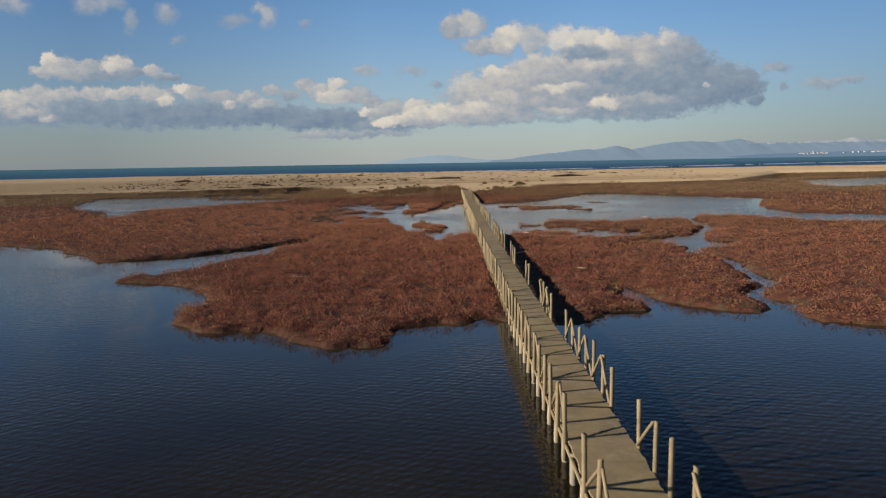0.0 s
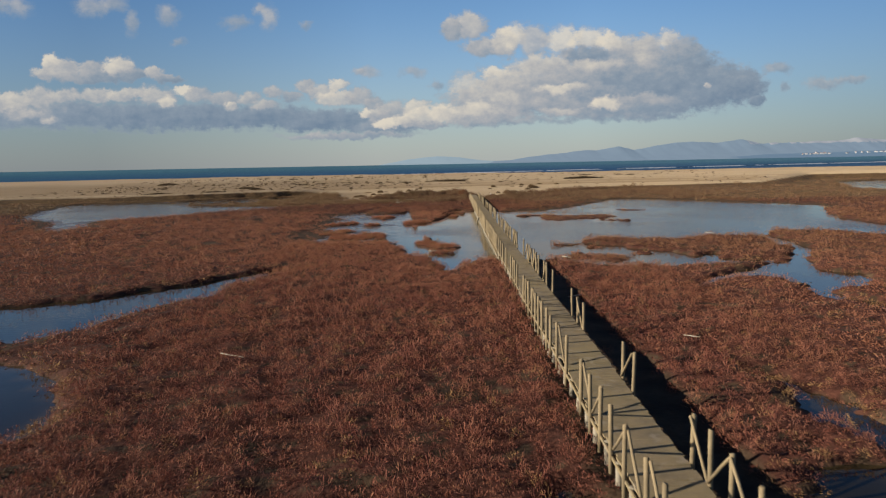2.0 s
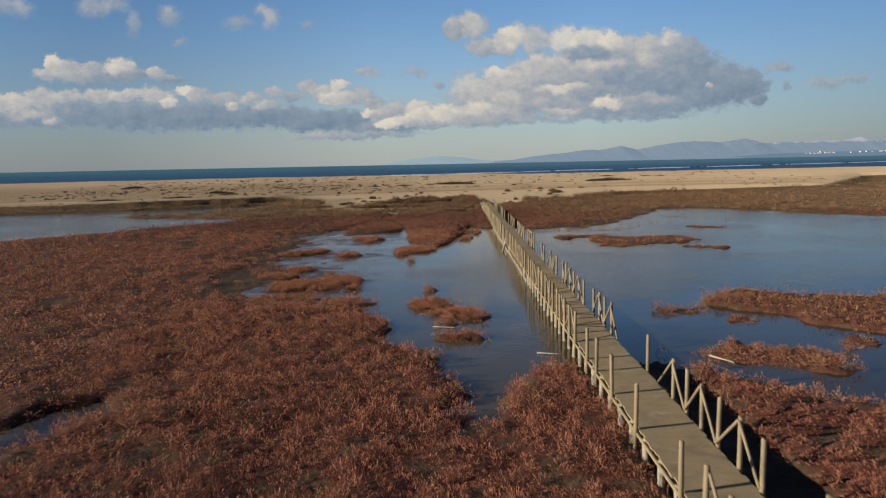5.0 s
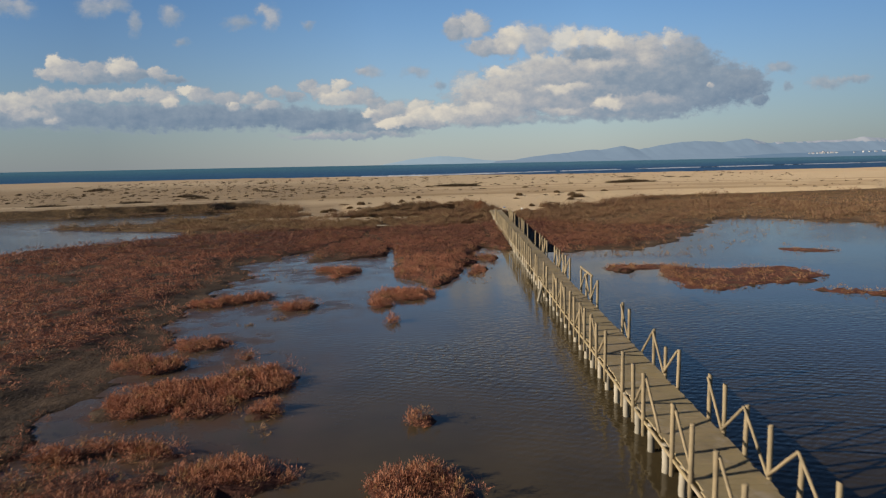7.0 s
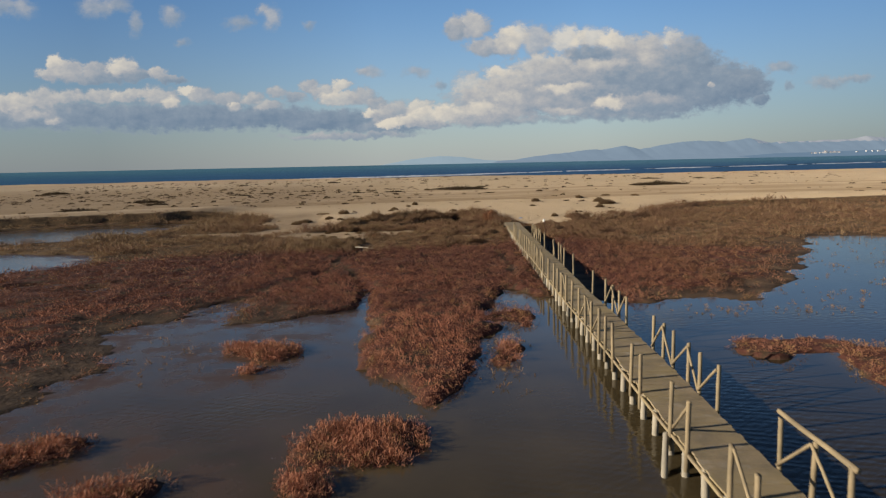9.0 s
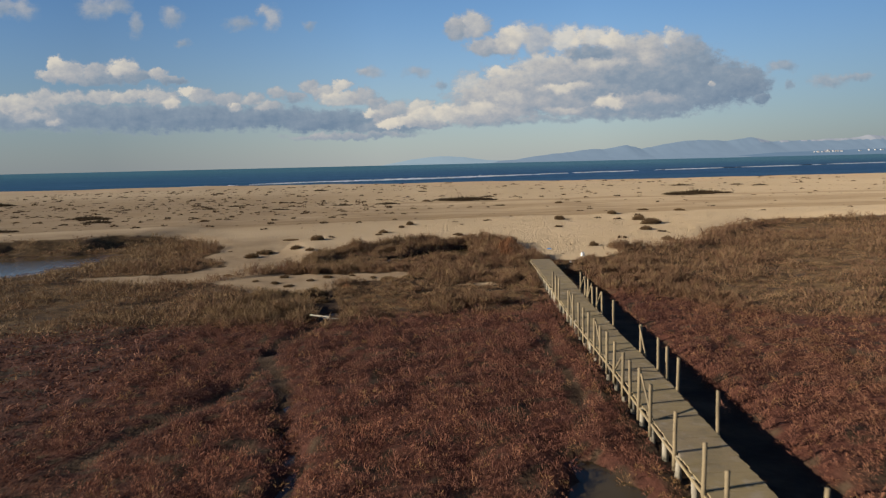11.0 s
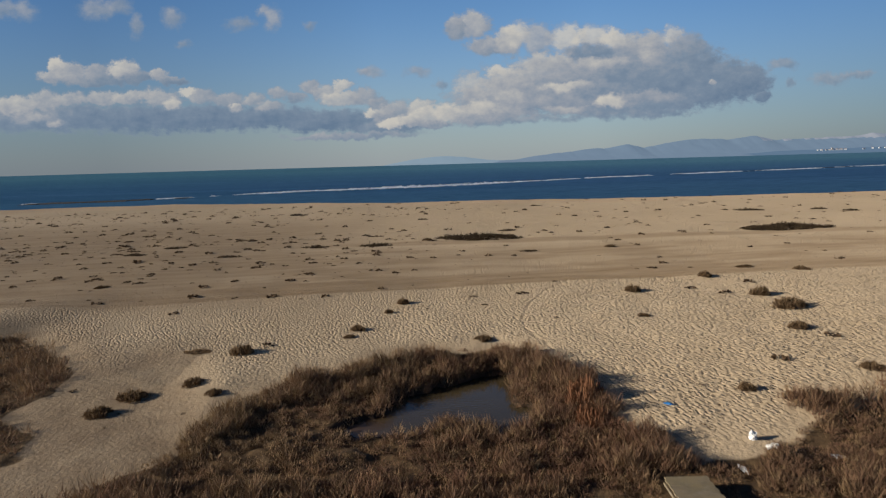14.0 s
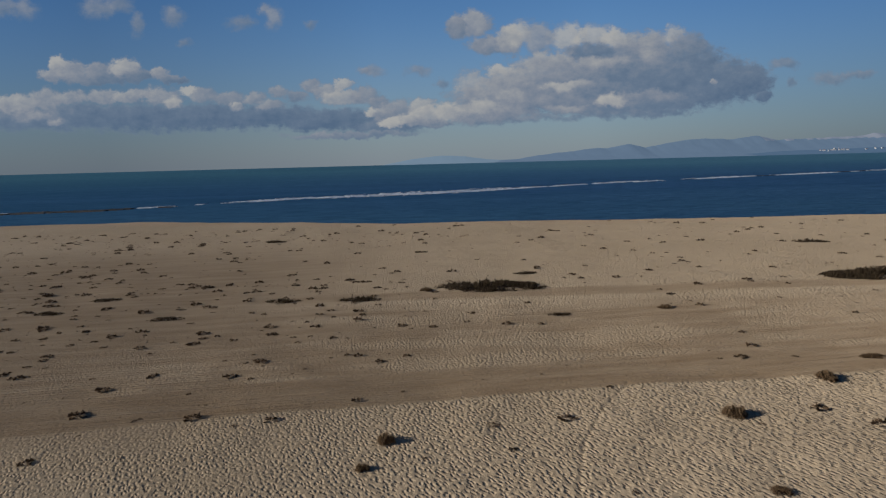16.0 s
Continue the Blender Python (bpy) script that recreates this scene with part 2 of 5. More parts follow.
class Mat:
    """A small wrapper to wire procedural materials."""

    def __init__(self, name, rough=0.8, metal=0.0):
        self.m = bpy.data.materials.new(name)
        self.m.use_nodes = True
        self.nt = self.m.node_tree
        self.b = self.nt.nodes["Principled BSDF"]
        self.b.inputs["Roughness"].default_value = rough
        self.b.inputs["Metallic"].default_value = metal
        self.geo = self.nt.nodes.new("ShaderNodeNewGeometry")

    def node(self, kind, **kw):
        n = self.nt.nodes.new(kind)
        for k, v in kw.items():
            n.inputs[k].default_value = v
        return n

    def link(self, a, b):
        self.nt.links.new(a, b)

    def noise(self, scale, detail=4.0, rough=0.55, stretch=None, turn=0.0, local=False):
        n = self.node("ShaderNodeTexNoise", Scale=scale, Detail=detail, Roughness=rough)
        if local:
            src = self.nt.nodes.new("ShaderNodeTexCoord").outputs["Object"]
        else:
            src = self.geo.outputs["Position"]
        if stretch:
            mp = self.nt.nodes.new("ShaderNodeMapping")
            mp.vector_type = 'TEXTURE'
            mp.inputs["Scale"].default_value = [1 / s for s in stretch]
            mp.inputs["Rotation"].default_value = (0, 0, radians(turn))
            self.link(src, mp.inputs[0])
            src = mp.outputs[0]
        self.link(src, n.inputs["Vector"])
        return n.outputs["Fac"]

    def ramp(self, fac, stops):
        n = self.nt.nodes.new("ShaderNodeValToRGB")
        e = n.color_ramp.elements
        while len(e) < len(stops):
            e.new(0.5)
        for el, (p, c) in zip(e, stops):
            el.position = p
            el.color = (*c, 1) if len(c) == 3 else c
        self.link(fac, n.inputs[0])
        return n.outputs[0]

    def grey(self, fac, lo, hi, a=0.0, b=1.0):
        n = self.node("ShaderNodeMapRange")
        for k, v in zip(("From Min", "From Max", "To Min", "To Max"), (lo, hi, a, b)):
            n.inputs[k].default_value = v
        self.link(fac, n.inputs[0])
        return n.outputs[0]

    def mix(self, fac, a, b, how='MIX'):
        n = self.nt.nodes.new("ShaderNodeMix")
        n.data_type, n.blend_type = 'RGBA', how
        for src, sock in ((fac, n.inputs[0]), (a, n.inputs[6]), (b, n.inputs[7])):
            if isinstance(src, (int, float)):
                sock.default_value = src
            elif isinstance(src, tuple):
                sock.default_value = (*src, 1)
            else:
                self.link(src, sock)
        return n.outputs[2]

    def math(self, how, a, b=0.0):
        n = self.nt.nodes.new("ShaderNodeMath")
        n.operation = how
        for src, sock in ((a, n.inputs[0]), (b, n.inputs[1])):
            if isinstance(src, (int, float)):
                sock.default_value = src
            else:
                self.link(src, sock)
        return n.outputs[0]

    def attr(self, name):
        n = self.nt.nodes.new("ShaderNodeAttribute")
        n.attribute_name = name
        return n.outputs["Fac"]

    def color(self, src):
        self.link(src, self.b.inputs["Base Color"])

    def bump(self, height, strength=0.5, distance=0.02):
        n = self.node("ShaderNodeBump", Strength=strength, Distance=distance)
        self.link(height, n.inputs["Height"])
        self.link(n.outputs[0], self.b.inputs["Normal"])
        return n


def leaf_mat(name, cols, patch, tuft=None, inland=False, rough=0.75, clumps=None, reddish=None):
    """Foliage: colour by blade, pulled towards a second set in patches some metres wide."""
    k = Mat(name, rough)
    by_blade = k.ramp(k.geo.outputs["Random Per Island"], [(i / (len(cols) - 1), c) for i, c in enumerate(cols)])
    far = k.grey(k.noise(0.09, 6, 0.6), 0.40, 0.62)
    if inland:      # the sward turns tawny away from the bay, sunlit tops put into the colour too
        where = k.nt.nodes.new("ShaderNodeSeparateXYZ")
        k.link(k.geo.outputs["Position"], where.inputs[0])
        zone = k.math('ADD', where.outputs[1], k.math('MULTIPLY', k.math('SUBTRACT', k.noise(0.09, 6, 0.6), 0.5), 60.0))
        far = k.math('MULTIPLY', k.grey(zone, 36.0, 66.0, 0.0, 1.2), k.grey(zone, 122.0, 98.0))
    c = k.mix(k.math('MULTIPLY', far, 0.62), by_blade, patch)
    if inland:      # crimson drifts, and dull purple-brown before the rushes, shade between plants put into the colour too
        c = k.mix(k.math('MULTIPLY', k.grey(k.noise(0.7, 5, 0.65), 0.44, 0.60), k.math('SUBTRACT', 0.62, k.math('MULTIPLY', far, 0.3))), c, (0.21, 0.068, 0.054))
        c = k.mix(k.grey(zone, 98.0, 114.0, 0.0, 0.82), c, (0.098, 0.047, 0.035))
        east = k.math('ADD', where.outputs[0], k.math('MULTIPLY', k.math('SUBTRACT', k.noise(0.3, 4, 0.6), 0.5), 9.0))      # tan on the eastern shore
        tan_ = k.math('MULTIPLY', k.grey(east, 8.5, 13.0), k.math('MULTIPLY', k.grey(where.outputs[1], 54.0, 62.0, 0.3, 1.0), k.grey(where.outputs[1], 138.0, 126.0)))
        c = k.mix(k.math('MULTIPLY', tan_, 0.75), c, (0.165, 0.092, 0.046))
    if reddish:     # russet towards the boardwalk's end
        where = k.nt.nodes.new("ShaderNodeSeparateXYZ")
        k.link(k.geo.outputs["Position"], where.inputs[0])
        c = k.mix(k.grey(k.math('ADD', where.outputs[0], k.math('MULTIPLY', k.math('SUBTRACT', k.noise(0.25, 4, 0.6), 0.5), 14.0)), -8.0, 4.0, 0.0, 0.68), c, reddish)
    if tuft:        # single clumps of another colour
        c = k.mix(k.grey(k.noise(2.3, 4, 0.6), 0.55, 0.64, 0.0, 0.8), c, tuft)
    c = k.mix(k.grey(k.noise(1.3, 3), 0.3, 0.75, 0.0, 0.22), c, tuple(v * 0.45 for v in patch))
    if clumps:      # every clump has a tone of its own, from dark to dry and pale
        c = k.mix(k.grey(k.attr("clump"), 0.0, 0.4, 0.6, 0.0), c, clumps[0])
        c = k.mix(k.grey(k.attr("clump"), 0.6, 1.0, 0.0, 0.6), c, clumps[1])
    k.color(c)
    k.b.inputs["Specular IOR Level"].default_value = 0.2
    # thin twigs let some light through
    thin = k.nt.nodes.new("ShaderNodeBsdfTranslucent")
    k.link(c, thin.inputs["Color"])
    both = k.nt.nodes.new("ShaderNodeMixShader")
    both.inputs[0].default_value = 0.18
    k.link(k.b.outputs[0], both.inputs[1])
    k.link(thin.outputs[0], both.inputs[2])
    k.link(both.outputs[0], k.nt.nodes["Material Output"].inputs[0])
    return k.m


GLASSWORT = leaf_mat("glasswort", [(0.195, 0.066, 0.047), (0.222, 0.080, 0.056), (0.242, 0.094, 0.065), (0.208, 0.072, 0.051), (0.258, 0.112, 0.075)],
                     (0.43, 0.195, 0.110), (0.33, 0.178, 0.093), True, clumps=((0.105, 0.039, 0.031), (0.278, 0.132, 0.088)))
STRAW = leaf_mat("straw_grass", [(0.25, 0.145, 0.065), (0.36, 0.235, 0.11), (0.20, 0.10, 0.048), (0.30, 0.19, 0.085)], (0.27, 0.145, 0.065))
RUSH = leaf_mat("rush", [(0.13, 0.088, 0.048), (0.225, 0.152, 0.085), (0.175, 0.108, 0.060), (0.30, 0.215, 0.128)], (0.20, 0.10, 0.066), (0.29, 0.20, 0.097),
                clumps=((0.095, 0.062, 0.038), (0.29, 0.205, 0.11)), reddish=(0.165, 0.088, 0.055))
SPRIG = leaf_mat("beach_sprig", [(0.06, 0.040, 0.022), (0.10, 0.064, 0.036), (0.075, 0.048, 0.027), (0.13, 0.085, 0.048)], (0.085, 0.052, 0.03))
SCRUB_MAT = leaf_mat("dune_mat", [(0.042, 0.030, 0.017), (0.07, 0.05, 0.028), (0.055, 0.037, 0.021), (0.10, 0.07, 0.04)], (0.06, 0.04, 0.02))
RED_SHRUB = leaf_mat("red_shrub", [(0.15, 0.068, 0.036), (0.23, 0.112, 0.055), (0.185, 0.083, 0.042), (0.28, 0.15, 0.08)], (0.20, 0.095, 0.048))
SHRUB = leaf_mat("dune_shrub", [(0.10, 0.066, 0.034), (0.18, 0.118, 0.062), (0.13, 0.082, 0.045), (0.23, 0.158, 0.085)], (0.15, 0.095, 0.05))


def ground_mat():
    k = Mat("marsh_and_sand", 0.9)
    k.b.inputs["Diffuse Roughness"].default_value = 0.4
    k.b.inputs["Specular IOR Level"].default_value = 0.2
    sand_n = k.noise(0.05, 5)
    sand = k.ramp(sand_n, [(0.3, (0.47, 0.363, 0.236)), (0.7, (0.56, 0.438, 0.292))])
    grain = k.noise(9.0, 5, 0.7)
    sand = k.mix(k.grey(grain, 0.35, 0.7, 0.0, 0.25), sand, (0.36, 0.28, 0.185))
    # damp and driven-over strips, and the west dimmed in the colour
    sand = k.mix(k.math('MULTIPLY', k.attr("track_and_dim"), k.grey(k.noise(0.6, 4, stretch=(0.25, 1.6, 1), turn=8), 0.3, 0.7, 0.45, 0.95)), sand, (0.275, 0.192, 0.110))
    sand = k.mix(k.math('MULTIPLY', k.attr("damp"), k.grey(k.noise(0.5, 5, 0.6), 0.3, 0.65, 0.45, 0.95)), sand, (0.275, 0.200, 0.125))
    # small litter
    litter = k.grey(k.noise(5.0, 5, 0.8), 0.72, 0.79)
    sand = k.mix(k.math('MULTIPLY', litter, 0.5), sand, (0.16, 0.11, 0.06))
    mud = k.ramp(k.noise(0.9, 5), [(0.3, (0.030, 0.020, 0.013)), (0.55, (0.072, 0.047, 0.030)), (0.75, (0.125, 0.084, 0.054))])
    red = k.ramp(k.noise(3.0, 6, 0.7), [(0.3, (0.040, 0.017, 0.013)), (0.5, (0.085, 0.034, 0.024)), (0.8, (0.145, 0.060, 0.041))])
    brown = k.ramp(k.noise(2.0, 6, 0.7), [(0.3, (0.055, 0.035, 0.019)), (0.55, (0.125, 0.080, 0.040)), (0.8, (0.21, 0.142, 0.072))])
    mud = k.mix(k.grey(k.attr("plants"), 0.3, 0.9), mud, k.mix(k.attr("rush"), red, brown))
    fac = k.grey(k.math('ADD', k.attr("sand"), k.math('MULTIPLY', k.math('SUBTRACT', k.noise(0.9, 5), 0.5), 0.5)), 0.4, 0.6)
    k.color(k.mix(fac, mud, sand))
    # footprints: rounded hollows, thinned out along the tracks
    vor = k.node("ShaderNodeTexVoronoi", Scale=5.2, Randomness=1.0)
    vor.voronoi_dimensions = '2D'
    mp = k.nt.nodes.new("ShaderNodeMapping")
    mp.vector_type = 'TEXTURE'
    mp.inputs["Scale"].default_value = (1.0, 1.8, 1.0)
    mp.inputs["Rotation"].default_value = (0, 0, radians(32))
    k.link(k.geo.outputs["Position"], mp.inputs[0])
    wob = k.node("ShaderNodeTexNoise", Scale=2.2, Detail=3.0)
    k.link(mp.outputs[0], wob.inputs["Vector"])
    wadd = k.nt.nodes.new("ShaderNodeVectorMath")
    wadd.operation = 'ADD'
    k.link(mp.outputs[0], wadd.inputs[0])
    small = k.nt.nodes.new("ShaderNodeVectorMath")
    small.operation = 'SCALE'
    small.inputs["Scale"].default_value = 0.24
    k.link(wob.outputs["Color"], small.inputs[0])
    k.link(small.outputs[0], wadd.inputs[1])
    k.link(wadd.outputs[0], vor.inputs["Vector"])
    hollow = k.grey(vor.outputs["Distance"], 0.08, 0.42)
    keep = k.math('SUBTRACT', 1.0, k.math('MULTIPLY', k.attr("track_and_dim"), 0.97))
    keep = k.math('MULTIPLY', k.math('MULTIPLY', keep, k.attr("far_sand")), k.grey(k.noise(0.35, 4, 0.6), 0.36, 0.60, 0.4, 1.05))
    high = k.math('ADD', k.math('MULTIPLY', hollow, keep), k.math('ADD', k.math('MULTIPLY', k.noise(6, 4), 0.45), k.math('MULTIPLY', k.noise(15, 3), 0.16)))
    lines = k.noise(1.0, 3, 0.6, (0.05, 5.0, 1), 9)
    high = k.math('ADD', high, k.math('MULTIPLY', k.math('MULTIPLY', lines, k.attr("track_and_dim")), 1.6))
    k.bump(high, 1.0, 0.095)
    return k.m


def lagoon_mat():
    k = Mat("lagoon_water", 0.06)
    k.b.inputs["Specular IOR Level"].default_value = 0.4
    shallow = k.grey(k.attr("depth"), 0.05, 0.9)
    bed = k.ramp(k.noise(0.35, 4), [(0.3, (0.050, 0.039, 0.021)), (0.7, (0.076, 0.058, 0.030))])
    deep = k.ramp(k.noise(0.12, 3), [(0.3, (0.011, 0.0095, 0.0065)), (0.7, (0.022, 0.0175, 0.0105))])
    silt = k.math('MULTIPLY', k.attr("silt"), k.grey(k.noise(0.8, 5, 0.6), 0.35, 0.6))
    k.color(k.mix(silt, k.mix(shallow, bed, deep), (0.075, 0.046, 0.031)))
    k.link(k.grey(silt, 0.0, 1.0, 0.06, 0.45), k.b.inputs["Roughness"])
    k.b.inputs["IOR"].default_value = 1.33
    wave = k.node("ShaderNodeTexWave", Scale=1.25, Distortion=5.0, Detail=2.5)
    wave.inputs["Detail Scale"].default_value = 1.1
    wave.bands_direction = 'Y'
    mp = k.nt.nodes.new("ShaderNodeMapping")
    mp.inputs["Rotation"].default_value = (0, 0, radians(24))
    mp.inputs["Scale"].default_value = (0.55, 1.0, 1.0)
    k.link(k.geo.outputs["Position"], mp.inputs[0])
    k.link(mp.outputs[0], wave.inputs["Vector"])
    ripple = k.math('ADD', k.math('MULTIPLY', wave.outputs["Fac"], 0.22), k.math('MULTIPLY', k.noise(4.6, 2.5, 0.5, (0.6, 1.3, 1), 38), 1.5))
    calm = k.grey(k.noise(0.06, 3), 0.40, 0.62, 0.45, 1.0)
    k.bump(k.math('MULTIPLY', k.math('MULTIPLY', ripple, calm), k.attr("open_water")), 0.75, 0.04)
    return k.m


def sea_mat():
    k = Mat("sea_water", 0.25)
    k.b.inputs["IOR"].default_value = 1.33
    # no gloss; the base colours below carry the sky's reflection
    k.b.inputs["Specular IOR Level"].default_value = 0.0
    off = k.nt.nodes.new("ShaderNodeSeparateXYZ")
    k.link(k.geo.outputs["Position"], off.inputs[0])
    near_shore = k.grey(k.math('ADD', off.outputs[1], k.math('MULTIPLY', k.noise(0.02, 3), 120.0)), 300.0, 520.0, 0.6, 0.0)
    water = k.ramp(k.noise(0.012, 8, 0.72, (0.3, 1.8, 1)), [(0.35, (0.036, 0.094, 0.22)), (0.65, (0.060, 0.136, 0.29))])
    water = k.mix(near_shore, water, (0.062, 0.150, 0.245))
    water = k.mix(k.grey(off.outputs[1], 420.0, 1300.0, 0.0, 0.95), water, (0.104, 0.235, 0.335))      # paler towards the horizon: reflected sky put into the colour
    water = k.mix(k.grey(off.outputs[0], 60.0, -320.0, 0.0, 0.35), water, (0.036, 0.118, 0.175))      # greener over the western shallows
    # dark streaks: the shading of wave faces, put into the colour
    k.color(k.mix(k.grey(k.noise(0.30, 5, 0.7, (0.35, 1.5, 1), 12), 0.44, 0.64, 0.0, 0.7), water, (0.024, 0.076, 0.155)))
    k.bump(k.math('ADD', k.noise(0.5, 5, 0.65, (0.5, 1.4, 1), 20), k.math('MULTIPLY', k.noise(0.12, 3, 0.6, (0.5, 1.5, 1), 20), 2.0)), 0.9, 0.5)
    return k.m


def wood_mat(name, light, dark, rough=0.85, vary=0.6, stain=None):
    k = Mat(name, rough)
    info = k.nt.nodes.new("ShaderNodeObjectInfo").outputs["Random"]
    grain = k.noise(14.0, 6, 0.65, (1.0, 12.0, 12.0), local=True)
    c = k.ramp(grain, [(0.25, dark), (0.7, light)])
    c = k.mix(k.grey(info, 0, 1, 0.0, vary), c, tuple(v * 0.62 for v in light))
    c = k.mix(k.grey(k.noise(1.4, 5, 0.65), 0.45, 0.68, 0, 0.75), c, (dark[0] * 0.75, dark[1] * 0.8, dark[2] * 0.85))
    if stain:
        c = k.mix(k.grey(k.noise(0.55, 5, 0.65), 0.42, 0.62, 0.0, 0.6), c, stain)
        c = k.mix(k.grey(k.noise(2.6, 4, 0.6), 0.56, 0.70, 0.0, 0.5), c, (0.33, 0.29, 0.24))
    k.color(c)
    k.bump(grain, 0.4, 0.006)
    return k.m


def plain_mat(name, col, rough=0.8, scale=3.0, vary=0.25):
    k = Mat(name, rough)
    k.color(k.mix(k.grey(k.noise(scale, 4), 0.3, 0.7, 0, vary), col, tuple(v * 0.5 for v in col)))
    return k.m


GROUND, LAGOON, SEA = ground_mat(), lagoon_mat(), sea_mat()
PLANK = wood_mat("weathered_plank", (0.315, 0.25, 0.152), (0.165, 0.128, 0.082), vary=0.5, stain=(0.27, 0.215, 0.105))
POST = wood_mat("pale_post", (0.345, 0.275, 0.165), (0.16, 0.122, 0.074))
PILE = wood_mat("bleached_pile", (0.42, 0.38, 0.30), (0.20, 0.175, 0.135))

# ------------------------------------------------------------------ noise and mesh tools


def lattice(ix, iy, iz, seed):
    h = (ix * 374761393 + iy * 668265263 + iz * 2147483647 + seed * 1274126177) & 0xFFFFFFFF
    h = ((h ^ (h >> 13)) * 1274126177) & 0xFFFFFFFF
    h = (h ^ (h >> 16)) & 0xFFFF
    return h / 65535.0


def vnoise(x, y, z=0.0, seed=0):
    """Smooth value noise in 0..1 for arrays."""
    x, y = np.asarray(x, float), np.asarray(y, float)
    z = np.zeros_like(x) + z
    ix, iy, iz = np.floor(x).astype(np.int64), np.floor(y).astype(np.int64), np.floor(z).astype(np.int64)
    fx, fy, fz = x - ix, y - iy, z - iz
    fx, fy, fz = (f * f * (3 - 2 * f) for f in (fx, fy, fz))
    out = 0
    for dx in (0, 1):
        for dy in (0, 1):
            for dz in (0, 1):
                w = (fx if dx else 1 - fx) * (fy if dy else 1 - fy) * (fz if dz else 1 - fz)
                out = out + w * lattice(ix + dx, iy + dy, iz + dz, seed)
    return out


def fbm(x, y, z=0.0, seed=0, octaves=4):
    out, amp, tot = 0, 1.0, 0.0
    for o in range(octaves):
        out = out + amp * vnoise(np.asarray(x) * 2 ** o + 7.3 * o, np.asarray(y) * 2 ** o - 3.1 * o, np.asarray(z) * 2 ** o, seed + o)
        tot += amp
        amp *= 0.5
    return out / tot


def smooth(a, b, v):
    t = np.clip((v - a) / (b - a), 0, 1)
    return t * t * (3 - 2 * t)


def mesh_of(name, verts, faces, material, smooth_shade=False, attrs=None):
    """A mesh from arrays; all faces with the same number of corners."""
    verts, faces = np.asarray(verts, np.float32), np.asarray(faces, np.int32)
    me = bpy.data.meshes.new(name)
    me.vertices.add(len(verts))
    me.vertices.foreach_set("co", verts.ravel())
    n = faces.shape[1]
    me.loops.add(faces.size)
    me.loops.foreach_set("vertex_index", faces.ravel())
    me.polygons.add(len(faces))
    me.polygons.foreach_set("loop_start", np.arange(0, faces.size, n, dtype=np.int32))
    me.polygons.foreach_set("use_smooth", np.full(len(faces), smooth_shade))
    for key, val in (attrs or {}).items():
        a = me.attributes.new(key, 'FLOAT', 'POINT')
        a.data.foreach_set("value", np.asarray(val, np.float32).ravel())
    me.update(calc_edges=True)
    me.validate()
    me.materials.append(material)
    return me


def part(name, me, parent, label="", m=None):
    ob = new(name, me)
    ob.parent = parent
    if m is not None:
        ob.matrix_basis = m
    if label:
        tagged(ob, label)
    return ob


def bm_mesh(name, bm, material, smooth_shade=False):
    me = bpy.data.meshes.new(name)
    bm.to_mesh(me)
    bm.free()
    for p in me.polygons:
        p.use_smooth = smooth_shade
    me.materials.append(material)
    return me


def bevel_box(name, sx, sy, sz, material, bevel=0.006, jitter=0.0, seed=0):
    """A worn board or beam, centred, with broken edges."""
    bm = bmesh.new()
    bmesh.ops.create_cube(bm, size=1)
    bmesh.ops.scale(bm, vec=(sx, sy, sz), verts=bm.verts)
    bmesh.ops.bevel(bm, geom=bm.edges[:], offset=bevel, segments=1, affect='EDGES')
    rnd = random.Random(seed)
    for v in bm.verts:
        v.co += Vector([rnd.uniform(-jitter, jitter) for _ in range(3)])
    return bm_mesh(name, bm, material)


# ------------------------------------------------------------------ the plan of the marsh
# the coast of the marsh along the front bay, from far left to far right
COAST_WEST = [(-260, 95), (-60, 66), (-34.9, 59), (-28.1, 55.2), (-23.2, 50.5), (-21.6, 48.1), (-19.6, 47.9), (-16.9, 49.2),
              (-13.9, 51.8), (-11.4, 54.8), (-9.7, 57.8), (-8.9, 58.2), (-9.0, 57), (-9.9, 53.4), (-10.5, 50.2), (-12.1, 46.1),
              (-13.4, 42.9), (-15.6, 41.1), (-15.8, 39.6), (-13.4, 38.9), (-11.2, 37.9), (-9.6, 35.9), (-9.0, 33.8), (-9.1, 31.5),
              (-8.5, 29.2), (-7.5, 28.3), (-6.3, 27.8), (-5.5, 28.1), (-3.9, 26.8), (-2.1, 25.4), (-0.8, 25.5), (-0.1, 26.2),
              (0, 28), (1.2, 28.8), (2.1, 28.7), (3.3, 29.9), (4.1, 29.1)]
COAST_EAST = [(4.9, 28.7), (6.5, 28.3), (8.2, 29.7), (9.1, 30.7), (10.4, 30.8), (10.1, 33), (9.9, 36.4), (9.8, 37.9), (10.3, 36.6), (11.0, 34.5),
              (11.9, 32.1), (13, 30.7), (14.3, 29.7), (15.2, 30.8), (15.9, 33.8), (17.6, 38.2), (18.6, 42), (18.2, 46.5), (19, 46.8),
              (19.5, 43), (18.3, 36.5), (16.7, 33.1), (15.9, 29), (16.7, 27.8), (17.7, 27.3), (30, 23), (60, 18), (260, 0)]
LAND = COAST_WEST + COAST_EAST + [(260, 420), (-260, 420)]
